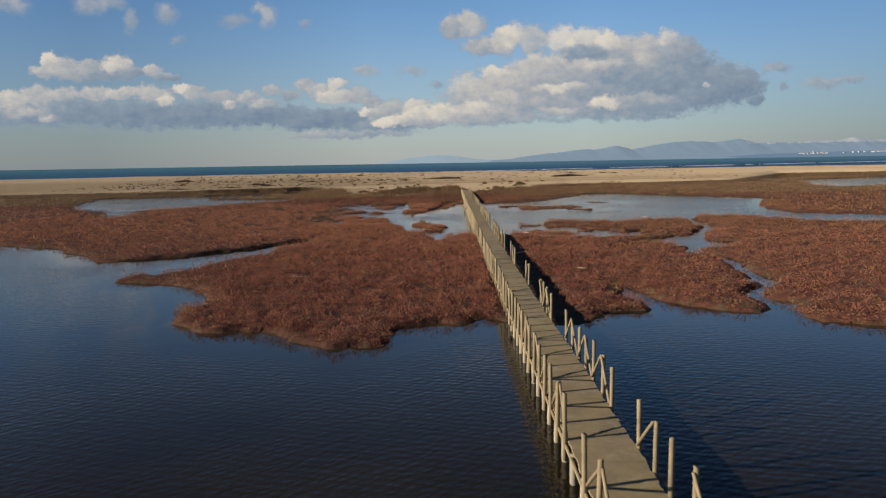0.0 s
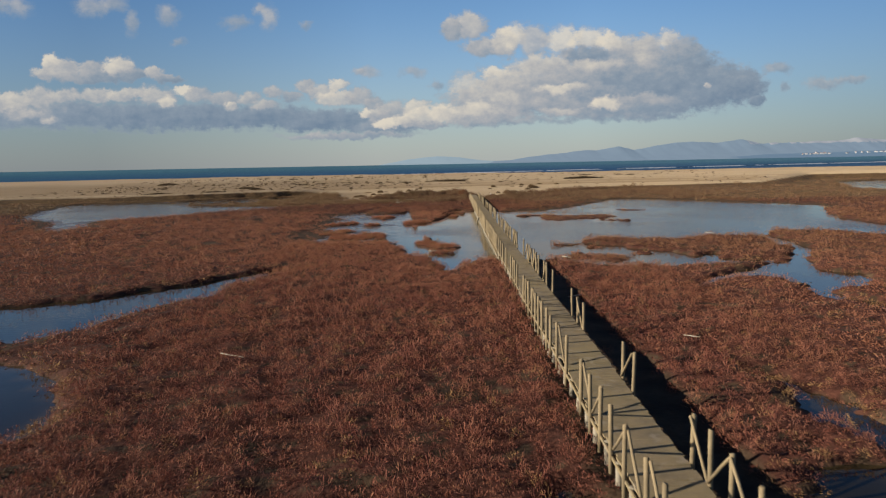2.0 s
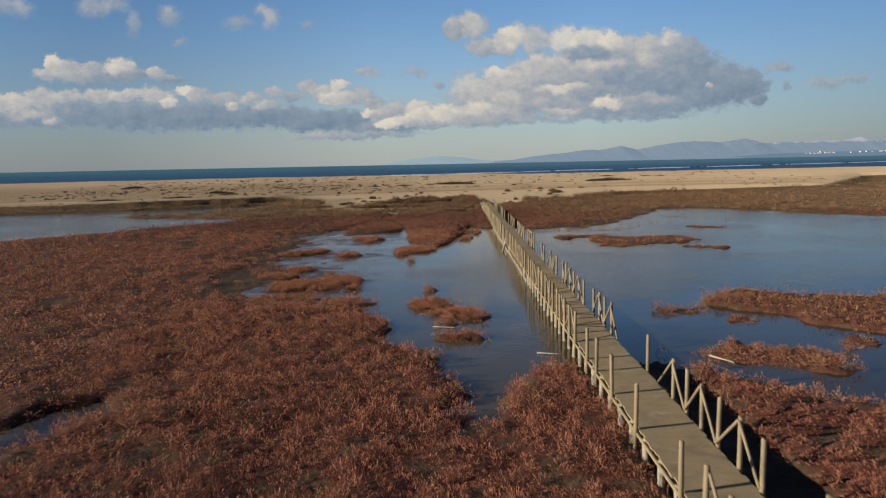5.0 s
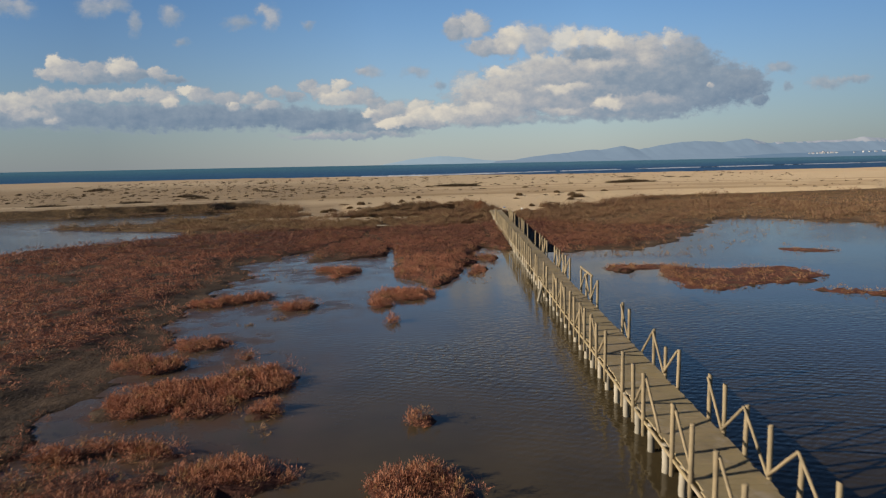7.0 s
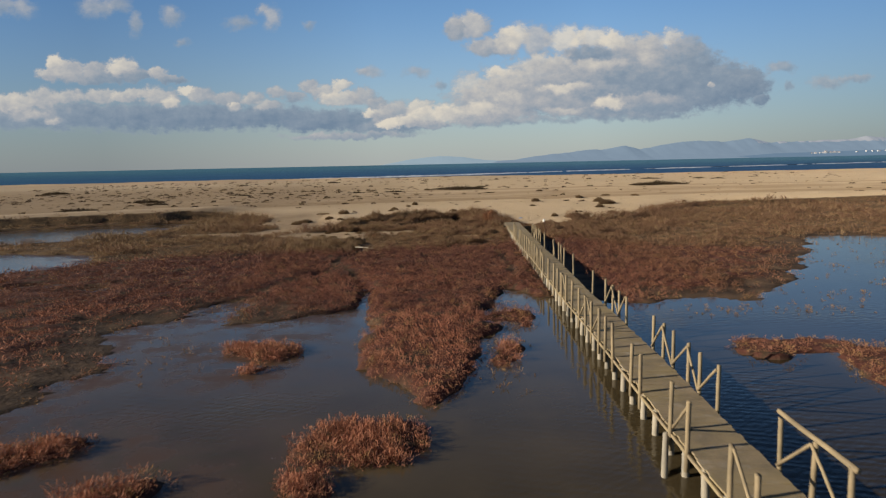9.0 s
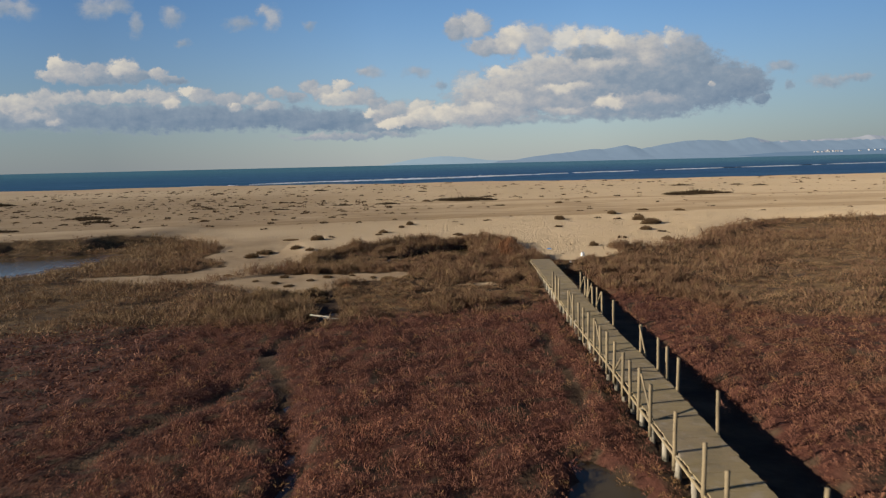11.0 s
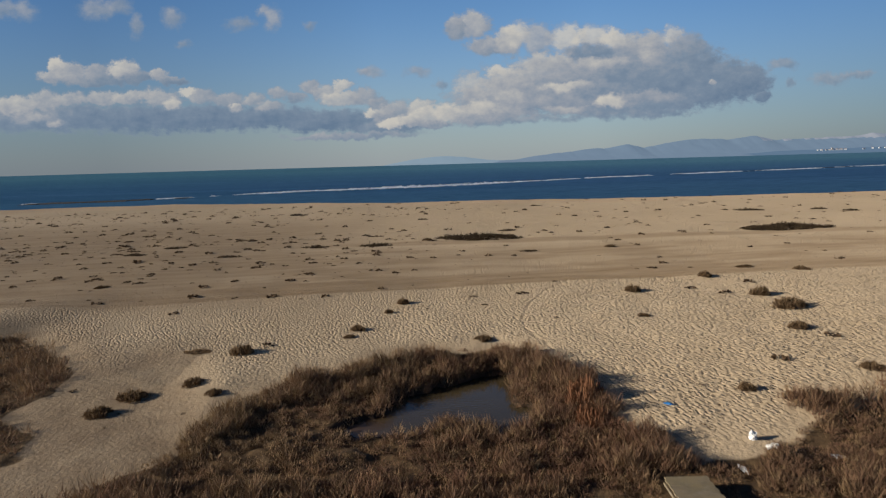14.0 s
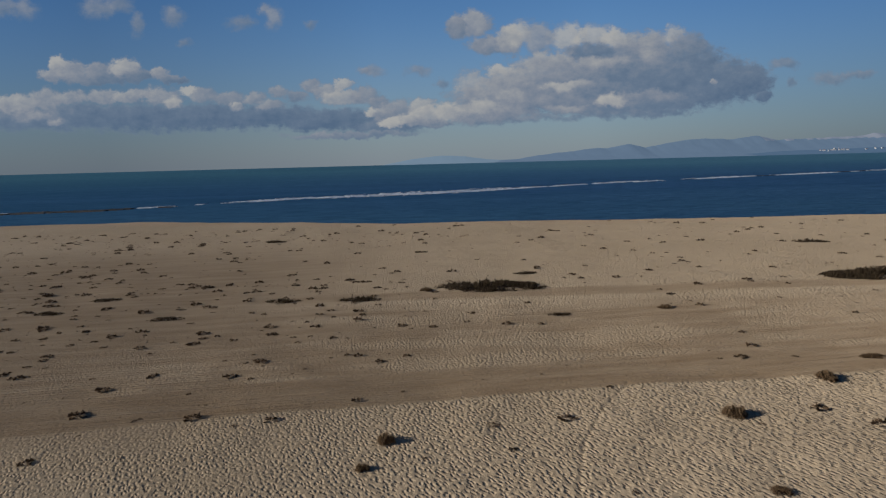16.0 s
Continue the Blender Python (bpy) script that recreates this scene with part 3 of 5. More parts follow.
POND = [(4.5, 60.4), (3.6, 60.9), (2.4, 59.9), (1.6, 58), (0.8, 55.6), (0.5, 57.5), (0, 61.6), (-0.7, 62.1), (-1.9, 63.4), (-1.9, 66.4),
        (-3, 69.5), (-5.2, 70.6), (-9.0, 70.9), (-9.8, 73.6), (-9.4, 76.5), (-9.8, 80.6), (-10.5, 83.5), (-11.3, 87.1), (-11.2, 91.7),
        (-11.2, 93.8), (-10.7, 95.7), (-11.2, 97.5), (-12.4, 99.5), (-12.6, 101.2), (-10.9, 103.6), (-9.8, 106.2), (-8.8, 105.4), (-9.1, 101.5),
        (-6.6, 101.8), (-5.1, 102.3), (-4.3, 104.2), (-4.6, 109.8), (-5.0, 113.4), (-4.4, 110.2)]
POND_FAR = [(-3.5, 104.8), (-2.7, 98.8), (-2.4, 95.4), (-1.4, 92.8), (-0.2, 91.7), (0.1, 93.2), (0.8, 95.5), (0.7, 98.2), (1.5, 99.4),
            (2, 104), (2.6, 108), (3.9, 106.6), (7.6, 104.4), (13.9, 104.6), (19.1, 111.8), (23.8, 119.9), (27.5, 127.5), (33, 127),
            (37.3, 121.3), (49.1, 104.8), (41, 87), (41.5, 80), (60, 67), (120, 55), (120, 51), (42, 66), (37.2, 67.4), (33.5, 73.5), (29.1, 75.9),
            (26, 71), (22.5, 72.5), (19.5, 69.9), (17, 70.1), (15.4, 71.9), (14, 72.1), (11.9, 70.6), (11.2, 69.2), (10.3, 66.5), (7.4, 62.9), (6.2, 60.9)]
WATERS = [POND + POND_FAR,
          [(6.6, 61.4), (9.0, 67.0), (11.4, 69.6), (12.4, 68.4), (13.8, 66.8), (14.8, 65.7), (15.8, 64.7), (16.5, 63.4), (17.4, 61.4), (18.5, 61.8), (18.8, 60), (21.5, 59), (20.5, 57.6), (17.8, 57.2), (15.4, 56.9), (13.7, 56.5), (12.6, 57.3), (11.6, 56.9), (9.9, 57.4), (8.8, 59), (7.8, 60.2)],
          [(13.2, 49.9), (15.2, 53.5), (17.2, 55.4), (19.6, 56.9), (22, 58.5), (24.6, 63.8), (26.4, 72), (27.6, 72), (26, 63.8), (23.6, 59.1), (21.8, 55.8),
           (23.4, 52.8), (19.5, 48.4), (19.2, 46), (17.9, 46.4), (18, 48.5), (18.7, 52.2), (17, 53)],
          [(-55.5, 107.4), (-46.9, 100), (-42.5, 92), (-39.6, 86.5), (-39, 91), (-42, 100.5), (-36.2, 104.5), (-31, 109.5), (-27.4, 114.4), (-23.7, 118.6),
           (-25, 123.4), (-33, 126), (-42, 129.5), (-36, 131), (-29, 138), (-28.6, 144), (-27.6, 150.5), (-32, 150.8), (-38, 148.6), (-47, 145), (-58, 141.5), (-66, 138.5), (-61, 122)],
          [(-130, 126), (-108, 130), (-88, 134), (-74, 121), (-82, 112), (-130, 108)],
          [(80, 139), (80, 150), (96, 184), (130, 205), (180, 205), (180, 138)],
          [(-5.7, 142.4), (-4.6, 143.9), (-3.6, 146.2), (-1.4, 148.0), (1.0, 148.9), (1.8, 147.4), (1.8, 144.5), (1.4, 142.4), (-1, 142.2), (-3.4, 142.0)],
          [(-6.1, 124.8), (-5.1, 125), (-4.9, 123.2), (-5.8, 123.0)],
          [(-24, 109.6), (-20.5, 110.2), (-20.2, 112), (-23, 111.8)], [(-18.8, 108.4), (-17.3, 109.2), (-18, 110.2), (-19.2, 109.6)]]
ISLES = [(0.8, 68.2, 1.35, 0.85), (-0.5, 70.3, 0.8, 1.1), (0.1, 66.5, 0.35, 0.35), (-0.7, 73.6, 0.35, 0.35), (0.9, 64.4, 0.5, 0.5), (10.2, 68.2, 0.8, 0.5), (11.8, 66.0, 0.55, 0.45), (-1.9, 89.6, 1.4, 1.4), (-2.8, 87.6, 0.5, 0.6), (-2.0, 84.1, 0.4, 0.4), (-6.4, 79.5, 0.3, 0.3),
         (-6.2, 97.2, 1.25, 1.1), (-7.3, 97.6, 0.6, 0.5), (-6.0, 95.2, 0.4, 0.35), (-8.8, 89.4, 0.75, 0.6), (-9.7, 88.9, 0.8, 0.75), (-10.7, 88.0, 0.8, 0.9), (-6.5, 87.2, 0.8, 0.7),
         (-8.7, 81.0, 0.95, 0.75), (-7.1, 75.4, 1.8, 1.5), (-5.4, 76.9, 1.1, 1.25), (-9.3, 78.6, 1.1, 0.9), (-4.4, 74.6, 0.45, 0.45), (-4.2, 71.0, 1.2, 0.6),
         (-7.5, 72.0, 1.6, 0.5), (14.5, 93.6, 3.4, 3.0), (17.6, 93.9, 2.6, 2.0), (11.2, 97.0, 2.0, 1.3), (13.2, 91.0, 1.8, 1.4), (18.8, 88.7, 1.3, 0.5), (10.7, 61.4, 2.2, 1.25), (12.3, 60.3, 0.7, 0.5), (13.9, 62.5, 0.7, 0.5),
         (24, 103, 1.8, 0.9), (1.9, 96.6, 0.35, 1.5), (2.6, 102, 0.5, 1.8)]
BARE_SAND = [[(-19.0, 149.5), (-19.3, 144.6), (-17.0, 141.8), (-16.4, 140.2), (-17.8, 137.5), (-20.6, 136.7), (-24.5, 136.0), (-22.0, 134.3), (-19.2, 132.9), (-17.2, 134.0), (-15.2, 133.8),
              (-12.9, 132.2), (-11.4, 130.2), (-10.0, 129.5), (-8.2, 129.7), (-7.2, 131.0), (-6.8, 132.2), (-5.5, 133.0), (-4.4, 133.4), (-3.0, 134.0), (-2.9, 135.8), (-5.7, 136.0),
              (-9.8, 135.5), (-12.4, 135.8), (-12.8, 137.0), (-11.3, 139.9), (-10.8, 141.5), (-9.6, 144.0), (-8.0, 145.6), (-12.0, 150.0)],
             [(0.2, 131.0), (1.4, 130.8), (2.5, 131.1), (2.3, 131.6), (0.8, 131.5)]]
# thickets of tall rush along the sand
HEDGES = [[(-10.4, 141), (-9.6, 143.6), (-8.1, 145.6), (-5.9, 147.7), (-2.6, 149.6), (1.0, 150.4), (2.5, 148.8), (3.7, 146.6), (4.6, 143.2)],
          [(-15.0, 134.4), (-13.4, 135.6), (-11.9, 136.7), (-9.4, 136.9), (-5.8, 137.0), (-3.2, 137.2)], [(-27, 154.8), (-22.6, 151), (-19.8, 147.6)], 
          [(-24, 139.5), (-18.4, 138.8)], [(15.2, 143.2), (19.8, 146.2), (23.6, 152.3), (30.5, 160), (40, 162)], [(22, 146), (27, 149), (34, 150)], [(5.6, 140.0), (4.9, 138)], [(12.3, 143.2), (14.4, 143.5)]]


def signed(poly, x, y):
    """Distance to a closed outline, above zero inside."""
    best, inside = np.full(x.shape, 1e9), np.zeros(x.shape, bool)
    for (ax, ay), (bx, by) in zip(poly, poly[1:] + poly[:1]):
        ex, ey = bx - ax, by - ay
        t = np.clip(((x - ax) * ex + (y - ay) * ey) / (ex * ex + ey * ey), 0, 1)
        best = np.minimum(best, (x - ax - t * ex) ** 2 + (y - ay - t * ey) ** 2)
        if ay != by:
            inside ^= ((ay > y) != (by > y)) & (x < ex * (y - ay) / ey + ax)
    return np.sqrt(best) * np.where(inside, 1, -1)


def land(x, y):
    """Metres from the water's edge, above zero on land; the edge is ragged at two scales."""
    wx = x + (vnoise(x * 0.7, y * 0.7, 0, 11) - 0.5) * 1.1 + (vnoise(x * 2.6, y * 2.6, 0, 12) - 0.5) * 0.5
    wy = y + (vnoise(x * 0.7, y * 0.7, 0, 13) - 0.5) * 1.1 + (vnoise(x * 2.6, y * 2.6, 0, 14) - 0.5) * 0.5
    d = signed(LAND, wx, wy)
    for w in WATERS:
        d = np.minimum(d, -signed(w, wx, wy))
    for cx, cy, rx, ry in ISLES:
        d = np.maximum(d, (1 - np.hypot((wx - cx) / rx, (wy - cy) / ry)) * min(rx, ry))
    return d


EDGE_X = [-260, -60, -33, -29, -26, -22, -19, -14, -11.2, -8.1, -5.9, -2.6, 1.2, 2.5, 3.9, 4.7, 5.3, 6, 8, 11.4, 15.3, 19.7, 23.6, 31, 45, 70, 100, 260]
EDGE_Y = [130, 144.5, 153.0, 155, 156.0, 152.3, 148.5, 149.5, 145, 146.2, 148.3, 150.4, 151.6, 149.7, 147.4, 143.9, 141, 138.8, 138.8, 141, 143.2, 147.2, 153.6, 161.8, 163, 168, 205, 215]


def thicket(x, y):
    """Nearness to the tall rush, 0 to 1."""
    best = np.full(np.shape(x), 1e9)
    for line in HEDGES:
        for (ax, ay), (bx, by) in zip(line, line[1:]):
            ex, ey = bx - ax, by - ay
            t = np.clip(((x - ax) * ex + (y - ay) * ey) / (ex * ex + ey * ey), 0, 1)
            best = np.minimum(best, np.hypot(x - ax - t * ex, y - ay - t * ey))
    return smooth(1.25, 0.35, best + (fbm(x * 0.8, y * 0.8, 0, 95, 3) - 0.5) * 1.7)


def dune_edge(x, y):
    """Metres beyond the line where the sand begins."""
    return y - np.interp(x, EDGE_X, EDGE_Y) + (fbm(x * 0.5, y * 0.5, 0, 21) - 0.5) * 1.8


def crest(x):
    return 244 + 0.34 * np.maximum(-x - 8, 0) - 0.04 * np.maximum(x, 0)


def islet(x, y):
    """1 on the islets of the pond, 0 elsewhere."""
    out = np.zeros(np.shape(x))
    for cx, cy, rx, ry in ISLES:
        out = np.maximum(out, smooth(1.25, 0.9, np.hypot((x - cx) / rx, (y - cy) / ry)))
    return out


def relief(x, y):
    """Height of the ground, and how far it is sand."""
    d = land(x, y)
    bumps = fbm(x * 0.8, y * 0.8, 0, 31, 3) - 0.5 + 0.9 * (vnoise(x * 1.9, y * 1.9, 0, 33) - 0.5)
    h = np.where(d > 0, 0.06 + 0.13 * smooth(0, 0.3, d) + 0.20 * bumps * smooth(0, 0.8, d), -0.45 * smooth(0, -0.8, d) - 0.04)
    # a low muddy strip in the deck's shade, put in to deepen and widen the shadow
    right = 5.55 + 0.0052 * y
    strip = smooth(-1.7, -1.2, x - right) * smooth(2.3, 1.9, x - right + 0.45 * smooth(100, 60, y) + (vnoise(x * 1.2, y * 1.2, 0, 37) - 0.5) * 0.5) * smooth(135, 132, y)
    h = np.where(d > 0, h * (1 - strip) + 0.02 * strip, h)
    h = np.where(d > 0, h * (1 - 0.85 * shallows(x, y, d)), h)
    h = np.where(d > 0, h - 0.09 * gully(x, y), h)
    h = np.where(d > 0, h * (1 - 0.8 * islet(x, y)), h)
    e = dune_edge(x, y)
    patch = np.full(x.shape, -50.0)
    for s in BARE_SAND:
        patch = np.maximum(patch, signed(s, x, y))
    rise = np.clip((y - 140) / np.maximum(crest(x) - 140, 1), 0, 1)
    dune = 0.42 + 2.4 * rise ** 0.9 + (fbm(x * 0.06, y * 0.06, 0, 41) - 0.5) * 0.5 * smooth(0, 25, e) + (fbm(x * 0.35, y * 0.35, 0, 43) - 0.5) * 0.10
    back = smooth(0, 16, y - crest(x))
    dune = dune * (1 - back) - 2.0 * back
    sand = smooth(-1.0, 1.2, e)
    dry = smooth(0.3, 1.2, d)
    sand = sand * np.maximum(dry, smooth(6, 12, e))
    bank = smooth(-24, -30, x)      # a steep bank above the western ponds
    dune = dune + 0.5 * bank * smooth(16, 3, e)
    rising = smooth(-5 + 3.6 * bank, 3.5 - 3.3 * bank, e) * np.maximum(dry, smooth(6, 12, e))
    h = h * (1 - rising) + dune * rising
    wear = fbm(x * 0.45, y * 0.45, 0, 47, 4)
    sand = np.maximum(sand, smooth(-0.6, 0.6, patch + (wear - 0.45) * 1.5))
    h = h + 0.04 * smooth(-0.8, 1.2, patch) - 0.18 * bumps * smooth(0, 0.8, d) * (1 - rising) * (1 - strip) * sand
    return h, sand, d


def rushy(x, y):
    """How far a place belongs to the brown rush belt before the dunes."""
    edge = np.interp(x, [-60, -30, -12, -6, -2, 1, 3.7, 5.5, 8.4, 9.5, 11, 15, 40], [112, 118, 121.7, 122, 123.6, 124.6, 125.3, 127.5, 129.5, 128, 125, 122, 119])
    return smooth(-1.6, 1.6, y - edge + (fbm(x * 0.3, y * 0.3, 0, 71) - 0.5) * 5)


GULLIES = [(0.30, [(-6.2, 121.6), (-7.1, 118.6), (-6.9, 116.3), (-6.8, 114.7), (-7.3, 112.8), (-8.3, 110.6), (-9.4, 107.6)]),
           (0.26, [(-6.7, 116.0), (-5.8, 113.9), (-5.1, 111.4)]),
           (0.60, [(-6.0, 130.7), (-7.0, 129.8), (-7.1, 128.0), (-6.4, 126.3), (-6.2, 124.1), (-5.7, 122.6)]),
           (0.20, [(3.1, 121.4), (3.5, 119.4), (3.3, 116.7), (3.6, 114.2), (3.4, 111.0)]),
           (0.16, [(-9.0, 122.3), (-6.2, 122.2), (-4.2, 122.6), (-2.2, 123.6), (1.0, 124.6), (3.7, 125.3)])]


def gully(x, y):
    """Narrow ditches and scarps in the sward: 1 along their middle, 0 outside."""
    out = np.zeros(np.shape(x))
    wob = (fbm(x * 1.1, y * 1.1, 0, 63, 3) - 0.5) * 0.5
    for half, line in GULLIES:
        best = np.full(np.shape(x), 1e9)
        for (ax, ay), (bx, by) in zip(line, line[1:]):
            ex, ey = bx - ax, by - ay
            t = np.clip(((x - ax) * ex + (y - ay) * ey) / (ex * ex + ey * ey), 0, 1)
            best = np.minimum(best, np.hypot(x - ax - t * ex, y - ay - t * ey))
        out = np.maximum(out, smooth(half * 1.3, half * 0.6, best + wob * half * 1.6))
    return out


def muddy(x, y):
    """The bare flats west of the pond."""
    return smooth(-7, -11, x) * smooth(-60, -40, x) * smooth(66, 76, y) * smooth(113, 103, y)


def shallows(x, y, d):
    """The flat muddy shores of the pond, 0 to 1; the islets stand clear of them."""
    s = smooth(-3.5, -7.5, x) * smooth(68, 75, y) * smooth(109, 102, y) * smooth(3.6, 1.0, d + (fbm(x * 0.5, y * 0.5, 0, 99, 4) - 0.5) * 3.5)
    s = np.maximum(s, smooth(7.5, 9.5, x) * smooth(98, 102, y) * smooth(140, 132, y) * smooth(3.8, 0.6, d + (fbm(x * 0.5, y * 0.5, 0, 99, 4) - 0.5) * 3.5))      # and of the eastern shore
    for cx, cy, rx, ry in ISLES:
        s = s * smooth(0.9, 1.3, np.hypot((x - cx) / rx, (y - cy) / ry))
    return s


def spaced(*runs):
    """Grid lines from runs of (from, to, step)."""
    out = []
    for a, b, s in runs:
        out += list(np.arange(a, b - 1e-6, s))
    return np.array(out + [runs[-1][1]])


TRODDEN = (-22.0, 25.6, 138.5, 172.2)


def track_foot(x):
    """The seaward tracks begin at this line."""
    return np.interp(x, [-60, -40, -21, -14.5, -1.8, 7.1, 21, 40], [158, 160.5, 162.7, 164, 166.2, 167.7, 169.2, 171])


def track_and_dim_of(x, y):
    """Wheel-worn strips along the beach, and smooth brown western sand, darkened partly for lens falloff."""
    low = track_foot(x)
    t = smooth(-0.15, 0.25, y - low) * smooth(5.2, 4.2, y - low)
    loose = smooth(0.42, 0.58, fbm(x * 0.12, y * 0.35, 0, 209, 4))
    t = np.maximum(t, 0.9 * smooth(3, 5, y - low) * smooth(189, 184, y) * (0.45 + 0.55 * loose))
    t = np.maximum(t, 0.8 * smooth(2.0, 1.0, abs(y - (190.5 + 0.03 * x))))
    # browner sand to the west, with some lens falloff put into its colour
    left = smooth(-2, -26, x) * smooth(156, 166, y) * smooth(232, 200, y)
    return np.maximum(t, 0.9 * left) * smooth(2, 6, dune_edge(x, y))


def damp_of(x, y):
    """Sand that stays moist beside the rushes."""
    e = dune_edge(x, y)
    return np.maximum(smooth(4, -4, e) * smooth(2, -3, x), 0.9 * smooth(8, 1, e) * smooth(-11.5, -16, x))


def pits(x, y):
    """Footprints: oval hollows on a loose lattice, each with a pushed-up rim."""
    out = np.zeros_like(x)
    cell = 0.28
    cx, cy = np.floor(x / cell).astype(np.int64), np.floor(y / cell).astype(np.int64)
    for dx in (-1, 0, 1):
        for dy in (-1, 0, 1):
            ix, iy = cx + dx, cy + dy
            a = 2.13 + (lattice(ix, iy, 0 * ix, 201) - 0.5) * 1.6
            px = (ix + 0.15 + 0.7 * lattice(ix, iy, 0 * ix, 202)) * cell - x
            py = (iy + 0.15 + 0.7 * lattice(ix, iy, 0 * ix, 203)) * cell - y
            deep = lattice(ix, iy, 0 * ix, 204)
            u, v = px * np.cos(a) + py * np.sin(a), -px * np.sin(a) + py * np.cos(a)
            r = np.sqrt((u / 0.16) ** 2 + (v / 0.095) ** 2)
            out = np.minimum(out, -0.050 * (0.2 + 0.8 * deep) * smooth(1.0, 0.25, r)) + 0.005 * np.exp(-((r - 1.15) / 0.25) ** 2)
    return out


def build_sand():
    """The trodden sand next to the marsh, where single footprints show."""
    x0, x1, y0, y1 = TRODDEN
    gx, gy = np.linspace(x0, x1, 561), np.linspace(y0, y1, 397)
    X, Y = np.meshgrid(gx, gy)
    x, y = X.ravel(), Y.ravel()
    h, sand, d = relief(x, y)
    track_and_dim = track_and_dim_of(x, y)
    worn = smooth(0.25, 0.6, fbm(x * 0.09, y * 0.09, 0, 205, 3))
    low = track_foot(x)
    rut = np.exp(-((y - low - 0.7) / 0.14) ** 2) + np.exp(-((y - low - 2.3) / 0.14) ** 2) + 0.7 * np.exp(-((y - low - 3.6) / 0.12) ** 2)
    rim = np.minimum(np.minimum(x - x0, gx[-1] - x), np.minimum(y - y0, gy[-1] - y))
    h = h + smooth(0, 3, rim) * sand * smooth(-1, 2, dune_edge(x, y)) * pits(x, y) * (0.45 + 0.55 * worn) * (1 - 0.55 * smooth(2, -10, x)) * (1 - 0.78 * track_and_dim) - 0.045 * rut * (sand > 0.9) * smooth(-21, -12, x) * (0.4 + worn)
    # a single wheel has left a curved groove
    wheel = np.abs(x - np.interp(y, [150.5, 152.0, 153.3, 155.3, 157.6, 161.0, 164.8, 168.2], [3.9, 3.63, 3.32, 2.95, 3.1, 3.91, 5.59, 7.56]))
    h = h - 0.036 * np.exp(-(wheel / 0.08) ** 2) * ((y > 150.5) & (y < 168.4))
    nx, ny = len(gx), len(gy)
    i = (np.arange(ny - 1)[:, None] * nx + np.arange(nx - 1)[None, :]).ravel()
    me = mesh_of("ground_sand", np.stack([x, y, h], -1), np.stack([i, i + 1, i + nx + 1, i + nx], -1), GROUND, True,
                 {"sand": sand, "track_and_dim": track_and_dim, "plants": smooth(0.05, 0.5, d), "rush": rushy(x, y), "far_sand": sand * smooth(0, 5, dune_edge(x, y)) * (1 - 0.55 * smooth(2, -10, x)), "damp": damp_of(x, y)})
    tagged(new("ground_sand", me), "pale dune sand covered in footprints", "sand", kind="structure")


def build_ground():
    gx = spaced((-4000, -400, 600), (-400, -120, 20), (-120, -50, 2.5), (-50, -18, 0.8), (-18, 24, 0.3), (24, 55, 0.8), (55, 120, 2.5), (120, 400, 20), (400, 4000, 600))
    gy = spaced((-300, -40, 20), (-40, 20, 3), (20, 150, 0.3), (150, 262, 0.6), (262, 330, 4), (330, 4800, 447))
    X, Y = np.meshgrid(gx, gy)
    x, y = X.ravel(), Y.ravel()
    h, sand, d = relief(x, y)
    far = np.hypot(np.maximum(abs(x) - 260, 0), np.maximum(y - 262, 0))
    h = np.where((far > 0) & (y > 250), -2.0, h)
    x0, x1, y0, y1 = TRODDEN
    h = h - 0.35 * smooth(0, 4, np.minimum(np.minimum(x - x0, x1 - x), np.minimum(y - y0, y1 - y)))
    track_and_dim = track_and_dim_of(x, y)
    nx, ny = len(gx), len(gy)
    i = (np.arange(ny - 1)[:, None] * nx + np.arange(nx - 1)[None, :]).ravel()
    # bare dark mud beside the deck deepens its shadow through the colour
    me = mesh_of("ground", np.stack([x, y, h], -1), np.stack([i, i + 1, i + nx + 1, i + nx], -1), GROUND, True,
                 {"sand": sand, "track_and_dim": track_and_dim, "plants": smooth(1.5, 1.9, abs(x - 6.0 - 0.0055 * y + 0.5) + (y > 129) * 9) * smooth(-0.25, 0.1, d) * smooth(0.10, 0.20, fbm(x * 0.5, y * 0.5, 0, 81, 4) - 0.16 * muddy(x, y)) * (1 - 0.9 * shallows(x, y, d)) * smooth(0.26, 0.36, fbm(x * 2.2, y * 2.2, 0, 85, 2)) * (1 - gully(x, y)),
                  "rush": rushy(x, y), "far_sand": sand * smooth(0, 5, dune_edge(x, y)), "damp": damp_of(x, y)})
    tagged(new("ground", me), "brown marsh mud rising into pale trodden dune sand", "ground", kind="structure")


